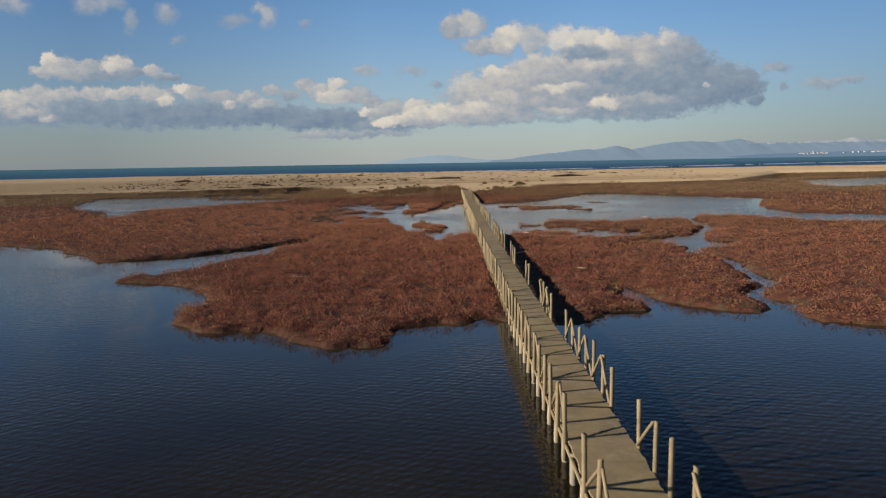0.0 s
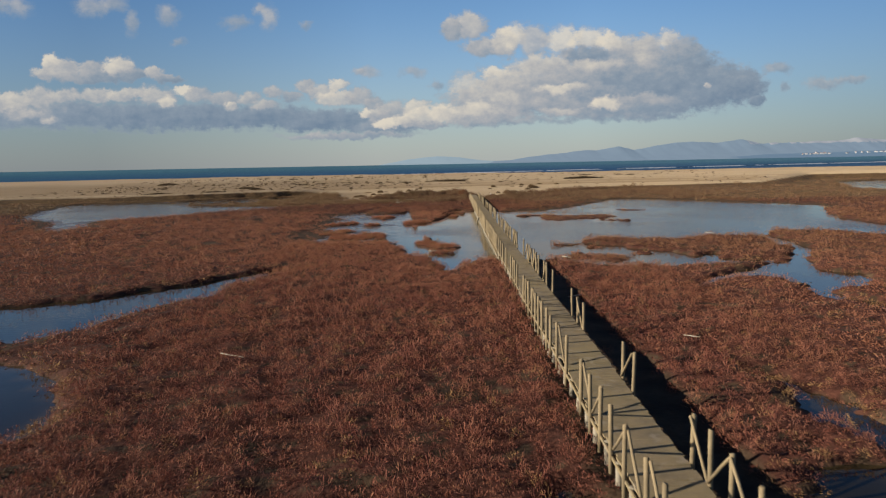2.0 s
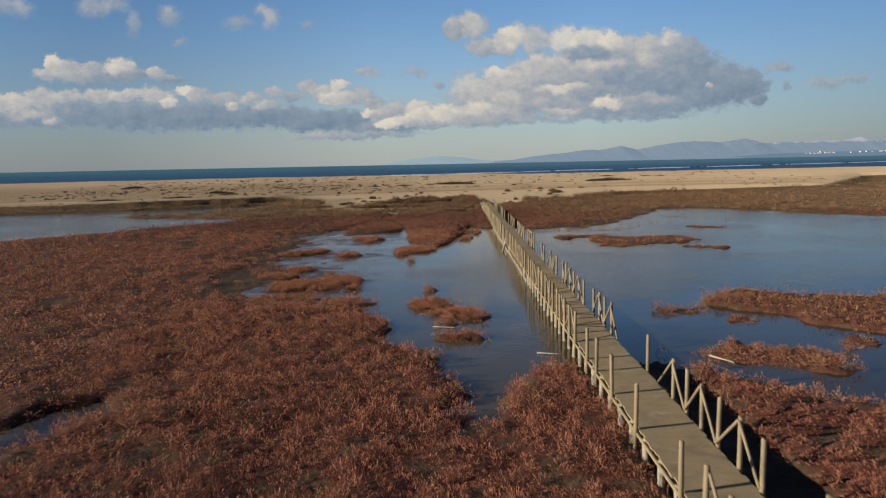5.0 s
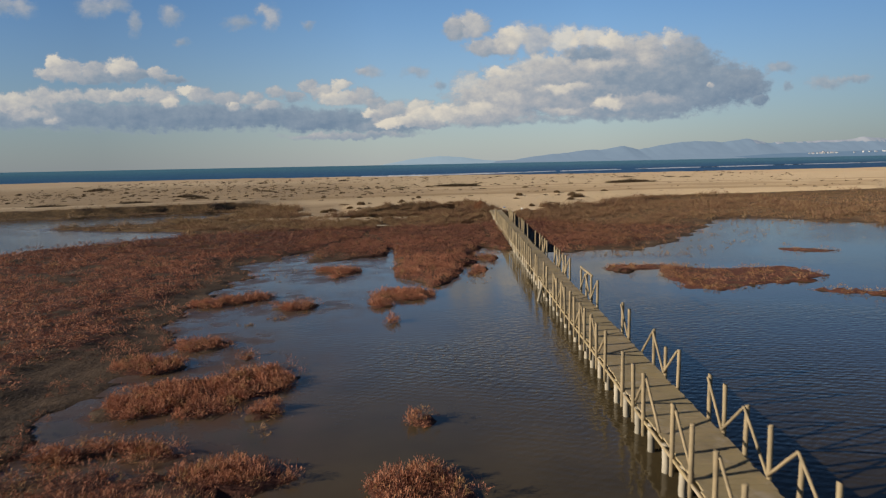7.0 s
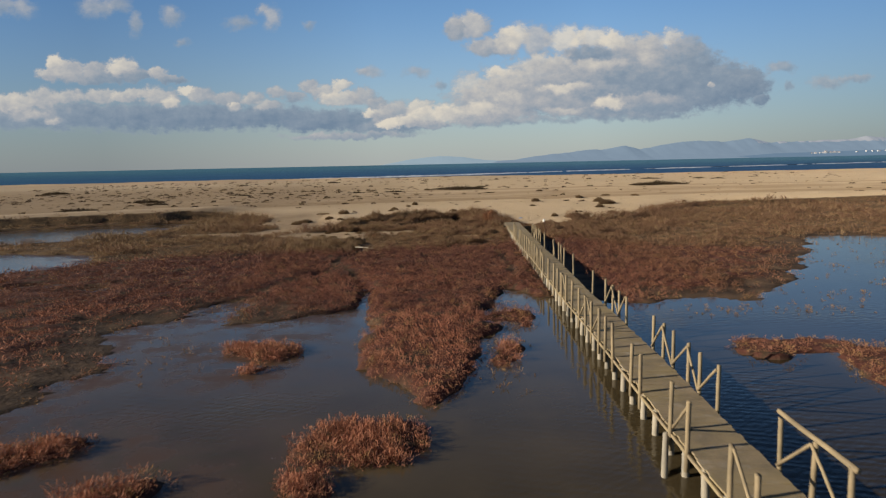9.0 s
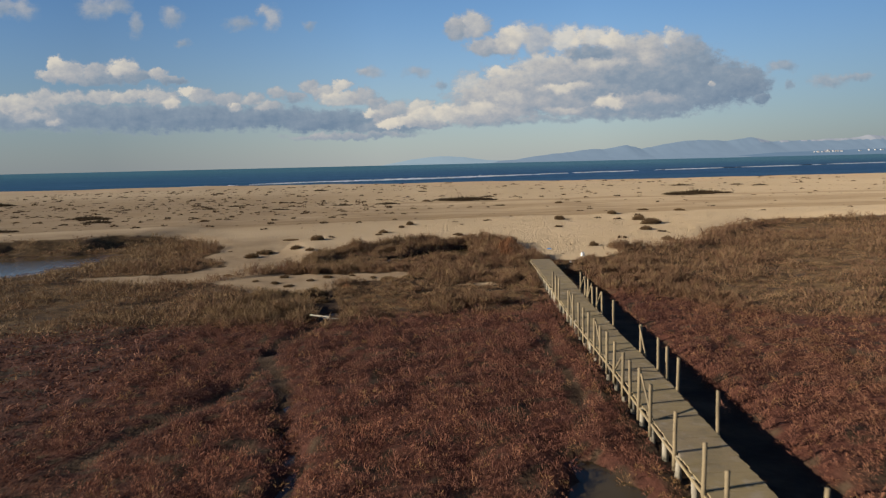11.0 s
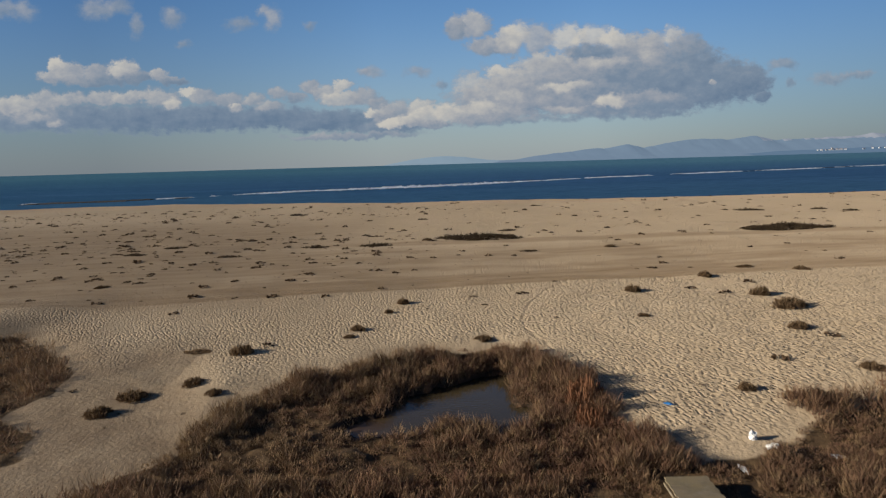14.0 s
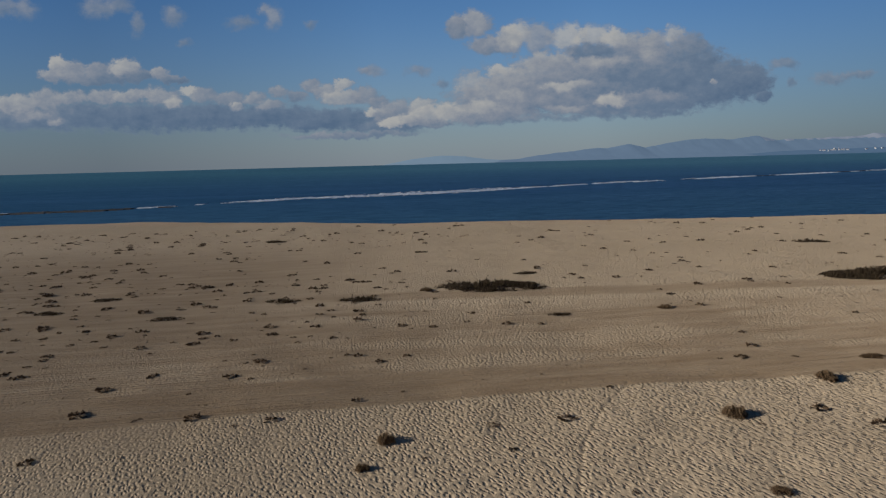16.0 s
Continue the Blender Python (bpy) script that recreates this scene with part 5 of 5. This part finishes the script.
def puffs(x, y, z, size, high, leaves, width, seed, stray=0.15, inner=(0.60, 0.84)):
    """Cushions of short fleshy twigs: each twig points outward from the heart of its cushion."""
    r = np.random.default_rng(seed)
    n = len(x)
    rep = lambda a: np.repeat(np.asarray(a) + np.zeros(n), leaves)
    N = n * leaves
    ang, up = r.uniform(0, 2 * math.pi, N), r.uniform(0.05, 1, N)
    ring = np.sqrt(1 - up * up)
    d = np.stack([np.cos(ang) * ring, np.sin(ang) * ring, up], -1)
    s, hi = rep(size) * r.uniform(0.8, 1.2, N), rep(high) * r.uniform(0.75, 1.2, N)
    scale = np.stack([s, s, hi], -1)
    heart = np.stack([rep(x), rep(y), rep(z) - 0.02], -1)
    a = heart + d * scale * r.uniform(*inner, N)[:, None]
    b = heart + d * scale * r.uniform(0.85, 1.15, N)[:, None] + r.normal(0, 1, (N, 3)) * stray * s[:, None]
    side = np.cross(d, r.normal(0, 1, (N, 3)))
    side /= np.linalg.norm(side, axis=1)[:, None] + 1e-9
    w = (rep(width) * r.uniform(0.7, 1.3, N))[:, None] * side / 2
    return np.stack([a, b + w, b - w], 1).reshape(-1, 3)


def under_deck(x, y, margin=0.0):
    left = 4.25 + 0.0055 * y
    return (x > left - 0.15 - margin) & (x < left + DECK_W + 0.15 + margin) & (y < DECK_TO + 1)


glass, straw, rush = [], [], []
CLUMPS = {}
NEAR = [(-10, 13.5, 24, 62), (-11, 14, 86, 152), (-11, 13.5, 62, 86)]
INNER = [(-24, 30, 22, 112), (-24, -11, 122, 156), (14, 32, 112, 160)]
MID = [(-46, 46, 23, 164)]


def plant(zone, step, holes, each, spread, width, seed, tall=1.0):
    x, y = scatter(*zone, step, seed, holes)
    h, sand, d = relief(x, y)
    r = np.random.default_rng(seed + 1)
    cover = fbm(x * 0.5, y * 0.5, 0, 81, 4)
    hedge = thicket(x, y)
    keep = (d > -0.08) & ((r.random(len(x)) > sand * 1.3) | (hedge > 0.4)) & (cover > 0.13 + 0.17 * muddy(x, y)) & ~under_deck(x, y)
    # no plants on the strip in the deck's shade, so the shadow looks darker
    right = 5.55 + 0.0052 * y
    keep &= ~((x > right - 0.2) & (x < right + np.interp(y, [50, 100], [1.4, 1.7]) + 0.5 * (vnoise(x * 1.2, y * 1.2, 0, 37) - 0.5)) & (y < 134) & (r.random(len(x)) < 0.985))
    keep &= r.random(len(x)) > 0.75 * shallows(x, y, d)
    keep &= gully(x, y) < 0.5
    keep &= ~((x > 8) & (x < 27) & (y > 84) & (y < 104.5) & (r.random(len(x)) < 0.45))      # thin sward on the eastern islets
    x, y, h, d, cover, sand, hedge = x[keep], y[keep], h[keep], d[keep], cover[keep], sand[keep], hedge[keep]
    lump = fbm(x * 1.3, y * 1.3, 0, 83, 3)
    isle = np.zeros(len(x))
    for cx, cy, rx, ry in ISLES:
        isle = np.maximum(isle, smooth(1.1, 0.4, np.hypot((x - cx) / rx, (y - cy) / ry)))
    hum = (0.38 + 1.2 * smooth(0.36, 0.62, lump)) * (1 - isle * np.where(x < 6, 0.15, 0.5))
    ru = np.maximum(rushy(x, y), hedge)
    is_rush = r.random(len(x)) < ru
    edge = (~is_rush) & (d < 0.9) & (r.random(len(x)) < np.where(x < 4, 0.16 + 0.3 * (x < -7) * (y < 60), 0.30) * smooth(0.9, 0.1, d))
    edge |= (~is_rush) & (r.random(len(x)) < np.where((x > 8) & (x < 26) & (y > 85) & (y < 104.5), 0.45, 0.05 + 0.30 * isle))
    g = ~(is_rush | edge) & ((fbm(x * 2.2, y * 2.2, 0, 85, 2) > 0.33) | (isle > 0.02) | (r.random(len(x)) < 0.2))
    shore = 0.8 + 0.2 * smooth(0.0, 0.5, d)
    own = r.uniform(0.68, 1.25, len(x))
    tone = np.clip(r.random(len(x)) + 0.45 * smooth(1.8, 0.3, d) * smooth(6, 10, x) * smooth(50, 58, y) + 0.12 * isle * (y < 100), 0, 1)      # paler along the eastern shores and on the islets

    def add(store, pick, v, count):
        store.append(v)
        CLUMPS.setdefault(id(store), []).append(np.repeat(tone[pick], count * 3))

    add(glass, g, puffs(x[g], y[g], h[g], (spread * own * (0.8 + 0.25 * hum))[g], 0.27 * tall * ((0.45 + 0.55 * hum) * shore * own)[g], each, width, seed + 2), each)
    add(straw, edge, puffs(x[edge], y[edge], h[edge], spread * own[edge], 0.19 * tall * (hum * own)[edge], each, width, seed + 3), each)
    patchy = smooth(0.35, 0.62, fbm(x * 0.25, y * 0.25, 0, 87, 4))
    tall_rush = (0.24 + 0.30 * patchy) * (0.35 + 0.65 * hum) + 0.40 * hedge * (0.40 + 0.9 * vnoise(x * 1.7, y * 1.7, 0, 97))
    i = is_rush & ((patchy > 0.30) | (hedge > 0.3) | (r.random(len(x)) < 0.50 + 1.2 * patchy))
    add(rush, i, blades(x[i], y[i], h[i], tall_rush[i] * tall, each, spread * 1.15, width * (1.45 if each > 40 else 1.0), seed + 4, 0.45), each)


for k, zone in enumerate(NEAR):
    plant(zone, 0.275, [], 56, 0.175, 0.0175, 100 + 10 * k)
plant(INNER[0], 0.40, NEAR, 28, 0.26, 0.031, 130)
plant(INNER[1], 0.40, NEAR, 28, 0.25, 0.031, 135)
plant(INNER[2], 0.42, NEAR, 26, 0.26, 0.033, 137)
plant(MID[0], 0.55, NEAR + INNER, 24, 0.36, 0.052, 140)
plant((-105, 115, 15, 175), 0.8, MID, 10, 0.55, 0.10, 160, 0.8)
plant((-190, 190, 15, 215), 1.6, MID + [(-105, 115, 15, 175)], 10, 1.1, 0.2, 170, 0.8)


def plant_islets():
    r = np.random.default_rng(150)
    for cx, cy, rx, ry in ISLES:
        if cx > 6 or not 64 < cy < 100:
            continue
        n = int(rx * ry * 3.14 / 0.028)
        a, q = r.uniform(0, 2 * math.pi, n), np.sqrt(r.random(n)) * 1.02
        x, y = cx + np.cos(a) * q * rx, cy + np.sin(a) * q * ry
        keep = (land(x, y) > -0.12) & (fbm(x * 1.6, y * 1.6, 0, 84, 3) > 0.36)
        x, y, q = x[keep], y[keep], q[keep]
        glass.append(puffs(x, y, 0 * x + 0.02, r.uniform(0.11, 0.19, len(x)), (0.36 - 0.16 * q) * r.uniform(0.7, 1.2, len(x)), 46, 0.0165, 151, 0.16, (0.35, 0.8)))
        CLUMPS[id(glass)].append(np.repeat(r.uniform(0.3, 1.0, len(x)), 46 * 3))


plant_islets()
for name, label, kind_of, parts_, material in (("glasswort_carpet", "dense red-brown glasswort covering the salt marsh", "marsh plants", glass, GLASSWORT),
                                               ("straw_grass", "straw-coloured grass fringing the banks", "grass", straw, STRAW),
                                               ("rush_belt", "tall dry brown rushes in front of the dunes", "rushes", rush, RUSH)):
    v = np.concatenate(parts_)
    me = mesh_of(name, v, np.arange(len(v)).reshape(-1, 3), material, False, {"clump": np.concatenate(CLUMPS[id(parts_)])})
    tagged(new(name, me), label, kind_of, kind="stuff")

# stray sprigs standing in the shallows: x, y, half widths, how many
SPRIGS = [(12.5, 102.3, 4.5, 1.4, 60), (17, 104.5, 4, 2.5, 24), (26, 116, 7, 7, 90), (33, 122, 6, 6, 80), (20, 108.5, 5, 4, 30), (1.7, 96, 0.8, 3.5, 60), (2.3, 101.5, 0.9, 4, 70), (0.9, 103.5, 1.2, 3, 40),
          (-9.5, 97, 1.8, 3, 40), (-6.8, 85.1, 0.5, 0.35, 16), (-7.7, 84.1, 0.4, 0.3, 10), (-10.3, 104, 1.4, 2, 36), (0.1, 66.9, 0.35, 0.3, 9), (-4.2, 73.4, 0.3, 0.5, 6), (21, 70, 9, 4, 40)]


def build_sprigs():
    r = np.random.default_rng(88)
    x, y = (np.concatenate([c[k] + np.clip(r.normal(0, 0.5, c[4]), -1, 1) * c[k + 2] for c in SPRIGS]) for k in (0, 1))
    wet = land(x, y) < 0.3
    x, y = x[wet], y[wet]
    size = 0.04 + 0.14 * r.random(len(x)) ** 2
    v = puffs(x, y, 0 * x, size, size * r.uniform(0.7, 1.3, len(x)), 18, 0.018, 89, 0.2, (0.1, 0.6))
    me = mesh_of("marsh_sprigs", v, np.arange(len(v)).reshape(-1, 3), STRAW)
    tagged(new("marsh_sprigs", me), "thin straw-brown sprigs standing in shallow water", "marsh plants", kind="stuff")


build_sprigs()

# ------------------------------------------------------------------ dune shrubs, beach litter


def shrub_mesh(seed, twigs):
    """A low rounded shrub, one metre in half width and half a metre high, of many short twigs with gaps."""
    r = np.random.default_rng(seed)
    n = 26
    a, q = r.uniform(0, 2 * math.pi, n), np.sqrt(r.random(n)) * 0.72
    x, y = np.cos(a) * q, np.sin(a) * q
    v = puffs(x, y, 0 * x, r.uniform(0.2, 0.36, n), 0.22 + 0.3 * (1 - q), twigs, 0.045, seed, 0.08, (0.15, 0.6))
    return mesh_of("dune_shrub", v, np.arange(len(v)).reshape(-1, 3), SHRUB)


RED_ONE = shrub_mesh(320, 90)
RED_ONE.materials[0] = RED_SHRUB
FINE_SHRUBS = [shrub_mesh(310 + k, 70) for k in range(2)]
# x, y, half width, height
BIG = [(1.9, 193.4, 4.9, 1.0), (36.6, 194.5, 5.2, 1.1), (-9.2, 189.3, 1.8, 0.7), (-15.5, 189.6, 1.5, 0.6), (-23.1, 184.4, 1.3, 0.4), (-33.4, 186.5, 1.3, 0.5),
       (-31.2, 191.4, 1.4, 0.5), (6.3, 183.0, 1.0, 0.4), (40.8, 214.5, 1.9, 0.8), (-25.8, 227, 1.6, 0.7), (-5.1, 213.5, 0.7, 0.5), (5.6, 199.3, 1.1, 0.6), (50.8, 214.7, 1.3, 0.6), (53.1, 211, 1.5, 0.6),
       (-45.3, 176.9, 2.9, 0.9), (-48.1, 163.2, 2.9, 0.7), (-41.8, 172.4, 2.2, 0.6), (-75, 205, 3.0, 1.0), (-57.6, 156.2, 3.2, 0.7)]
SMALL = [(11.2, 163.8, 0.65, 0.6), (-4.3, 161.6, 0.5, 0.5), (-5.0, 159.1, 0.35, 0.35), (17.7, 168.2, 0.65, 0.5), (10.0, 156.8, 0.45, 0.25), (19.0, 161.9, 0.7, 0.7), (19.1, 158.5, 1.15, 0.75),
         (17.4, 153.7, 0.68, 0.45), (-11.8, 151.4, 0.7, 0.6), (-6.4, 155.2, 0.5, 0.4), (-6.7, 153.8, 0.4, 0.25), (-12.7, 147.3, 0.6, 0.4)]
SMALL += [(-11.3, 145.8, 0.45, 0.3), (-15.0, 146.3, 0.8, 0.45), (0.5, 153, 0.6, 0.3), (10.8, 144.8, 0.4, 0.45), (-15.5, 144.4, 0.65, 0.5), (25.7, 169.9, 0.7, 0.35), (22.1, 171.5, 0.8, 0.3), (14.4, 184.2, 0.6, 0.35),
          (-14.2, 151.9, 1.0, 0.2), (-28.1, 169.4, 0.7, 0.3), (-3.7, 192.2, 0.7, 0.4), (17.2, 147.0, 0.6, 0.4)]
SMALL += [(-10.6, 134.6, 0.35, 0.28), (-7.9, 134.3, 0.4, 0.22), (-12.1, 133.3, 0.25, 0.2), (-10.7, 132.5, 0.35, 0.22), (-6.4, 134.8, 0.3, 0.15), (-5.0, 134.0, 0.4, 0.15), (-8.7, 133.2, 0.3, 0.2), (-4.1, 133.4, 0.5, 0.3),
          (-2.8, 133.0, 0.7, 0.3), (-14.5, 135.7, 0.5, 0.2), (-9.6, 131.4, 0.4, 0.2), (-7.6, 128.6, 0.8, 0.6), (-6.9, 127.2, 0.7, 0.5)]
heights = relief(np.array([b[0] for b in BIG + SMALL]), np.array([b[1] for b in BIG + SMALL]))[0]


def mat_mesh(r, h, seed):
    """A flat mat of scrub with a ragged outline and bare gaps, of many low cushions."""
    g = np.random.default_rng(seed)
    n = int(30 * r * r) + 30
    a, q = g.uniform(0, 2 * math.pi, n), np.sqrt(g.random(n))
    x, y = np.cos(a) * q * r, np.sin(a) * q * r * 0.5
    keep = fbm(x * 0.6 + seed, y * 1.0, 0, 401, 3) + 0.34 * (1 - q) > np.interp(r, [1.0, 4.0], [0.40, 0.54])
    x, y, q = x[keep], y[keep], q[keep]
    v = puffs(x, y, 0 * x, g.uniform(0.14, 0.30, len(x)), h * g.uniform(0.15, 0.75, len(x)) * (1.0 - 0.7 * q), 26, 0.05, seed, 0.14, (0.1, 0.6))
    return mesh_of("dune_shrub", v, np.arange(len(v)).reshape(-1, 3), SCRUB_MAT)


for n, ((x, y, r, h), z) in enumerate(zip(BIG + SMALL, heights)):
    wide = n < len(BIG)
    ob = new("dune_shrub", mat_mesh(r, h, 330 + n) if wide else FINE_SHRUBS[n % 2])
    ob.matrix_basis = pose(x, y, z - 0.04, 0, 0, rnd.uniform(-12, 12)) if wide else pose(x, y, z - 0.04, 0, 0, rnd.uniform(0, 360)) @ Matrix.Diagonal((r, r * (0.55 if h / r < 0.5 else 0.9), h / 0.55, 1))
    tagged(ob, "flat dark mat of dune scrub on open sand" if wide else "small round grey-brown shrub casting a long shadow on sand", "shrub", "dune shrubs")


for x, y, r, h in ((4.2, 144.4, 1.0, 1.25), (4.0, 142.3, 0.8, 0.9), (-6.0, 130.2, 0.6, 0.5)):
    ob = new("dune_shrub", RED_ONE)
    ob.matrix_basis = pose(x, y, float(relief(np.array([x]), np.array([y]))[0][0]) - 0.04, 0, 0, rnd.uniform(0, 360)) @ Matrix.Diagonal((r, r, h / 0.55, 1))
    tagged(ob, "reddish brown bush among the rushes", "shrub", "dune shrubs")


def build_scrub():
    """Sprigs and seedlings strewn over the sand."""
    r = np.random.default_rng(77)
    n = 30000
    x, y = r.uniform(-90, 80, n), r.uniform(140, 243, n)
    h, sand, d = relief(x, y)
    like = 0.06 + 0.17 * smooth(0, -10, x) * smooth(166, 172, y) * smooth(206, 196, y) + 0.22 * smooth(0.30, 0.68, fbm(x * 0.11, y * 0.25, 0, 91, 3)) * (0.12 + 0.88 * smooth(4, -10, x)) * (0.25 + 0.75 * smooth(158, 170, y))
    keep = (sand > 0.97) & (r.random(n) < like * (1 - 0.7 * smooth(-2, -8, x) * smooth(166, 160, y)))
    x, y, h = x[keep], y[keep], h[keep]
    size = 0.08 + 0.40 * r.random(len(x)) ** 5.0
    v = puffs(x, y, h, size, size * r.uniform(0.22, 0.6, len(x)), 30, size * 0.42, 78, 0.05, (0.25, 0.6))
    me = mesh_of("beach_scrub", v, np.arange(len(v)).reshape(-1, 3), SPRIG)
    tagged(new("beach_scrub", me), "scattered dark sprigs and seedlings on the sand", "scrub", kind="stuff")


build_scrub()

DRIFT = wood_mat("driftwood", (0.46, 0.42, 0.35), (0.25, 0.22, 0.175))


def build_stick(a, b, radius, seed, label):
    bm_me = pole_mesh("driftwood_stick", radius, DRIFT, 7, seed, 0.6)
    a, b = Vector(a), Vector(b)
    ob = new("driftwood_stick", bm_me)
    ob.matrix_basis = Matrix.Translation((a + b) / 2) @ (b - a).to_track_quat('X', 'Z').to_matrix().to_4x4() @ Matrix.Diagonal(((b - a).length, 1, 1, 1))
    return tagged(ob, label, "driftwood", "driftwood")


for k, (ax, ay, bx, by, z, rad, txt) in enumerate([
        (-6.6, 122.8, -5.6, 122.2, 0.42, 0.06, "bleached driftwood pole lying in the rushes"), (-5.8, 122.25, -5.2, 121.9, 0.40, 0.035, "thin bleached driftwood pole lying in the rushes"),
        (9.0, 39.7, 9.4, 39.3, 0.40, 0.03, "pale stick lying on the glasswort"), (-6.1, 38.4, -5.2, 37.8, 0.40, 0.025, "pale stick lying on the glasswort"), (-0.2, 66.1, 0.6, 65.8, 0.03, 0.03, "pale stick afloat in the pond"),
        (8.6, 61.3, 9.0, 60.4, 0.12, 0.04, "pale stick on the muddy bank"), (6.5, 47.4, 7.2, 47.8, 0.22, 0.035, "grey branch on the ground beside the boardwalk"), (21.6, 71.2, 21.9, 70.2, 0.45, 0.04, "pale stick on a marsh islet"),
        (3.3, 62.2, 4.0, 61.9, 0.04, 0.03, "pale stick afloat beside the piles")]):
    build_stick((ax, ay, z), (bx, by, z + 0.03), rad * 0.75, 60 + k, txt)

PLASTIC = plain_mat("white_plastic", (0.78, 0.78, 0.76), 0.45, 6, 0.15)
BLUE = plain_mat("blue_plastic", (0.05, 0.22, 0.55), 0.4, 6, 0.15)


def build_litter(name, label, x, y, size, material, seed):
    """A crumpled sheet or bag."""
    bm = bmesh.new()
    bmesh.ops.create_icosphere(bm, subdivisions=3, radius=1)
    for v in bm.verts:
        f = 0.7 + 0.6 * noise.noise(v.co * 1.7 + Vector((seed, 0, 0))) + 0.25 * noise.noise(v.co * 5)
        v.co = Vector((v.co.x * size[0], v.co.y * size[1], max(v.co.z, -0.5) * size[2])) * f
    z = relief(np.array([x]), np.array([y]))[0][0]
    ob = new(name, bm_mesh(name, bm, material))
    ob.matrix_basis = pose(x, y, z + size[2] * 0.3, 0, 0, seed * 40)
    tagged(ob, label, "litter")


build_litter("plastic_bag", "crumpled white plastic bag on sand by the boardwalk end", 9.1, 140.3, (0.22, 0.18, 0.26), PLASTIC, 3)
build_litter("plastic_bag", "torn white plastic bag half buried in sand", 9.5, 139.7, (0.3, 0.2, 0.12), PLASTIC, 5)
build_litter("plastic_sheet", "scrap of white sheeting at the end of the deck", 7.9, 138.2, (0.35, 0.14, 0.05), PLASTIC, 7)
build_litter("plastic_sheet", "scrap of white sheeting in the rushes", 11.3, 139.0, (0.4, 0.2, 0.08), PLASTIC, 9)
build_litter("plastic_bottle", "crushed blue plastic bottle on sand", 7.2, 143.4, (0.2, 0.12, 0.07), BLUE, 4)

# ------------------------------------------------------------------ the planks of the deck, last
PLANK_STEP = 0.2
PLANKS = [bevel_box("plank", DECK_W, 0.195, 0.045, PLANK, 0.005, 0.002, s) for s in range(7)]


def plank_pose(y, r):
    return pose(deck_x(y) + DECK_W / 2 + r.uniform(-0.025, 0.025), y, deck_z(y) - 0.0225 + r.uniform(-0.006, 0.006), r.uniform(-0.8, 0.8), r.uniform(-0.5, 0.5), r.uniform(-0.9, 0.9))



count = int((DECK_TO - DECK_FROM) / PLANK_STEP)
rnd = random.Random(9)
loose = []
for k in range(count):
    y = DECK_FROM + 0.1 + k * PLANK_STEP
    m = plank_pose(y, rnd)
    if 62.0 < y < 121.5:
        part("plank", PLANKS[rnd.randrange(7)], boardwalk, m=m)
    else:
        loose.append(m)
base = PLANKS[0]
bv = np.array([v.co[:] for v in base.vertices])
bp = [list(p.vertices) for p in base.polygons]
verts, faces = [], []
for m in loose:
    at = len(verts)
    verts += [tuple(m @ Vector(c)) for c in bv]
    faces += [[i + at for i in p] for p in bp]
me = bpy.data.meshes.new("decking")
me.from_pydata(verts, [], faces)
me.materials.append(PLANK)
tagged(part("decking", me, boardwalk), kind="stuff")
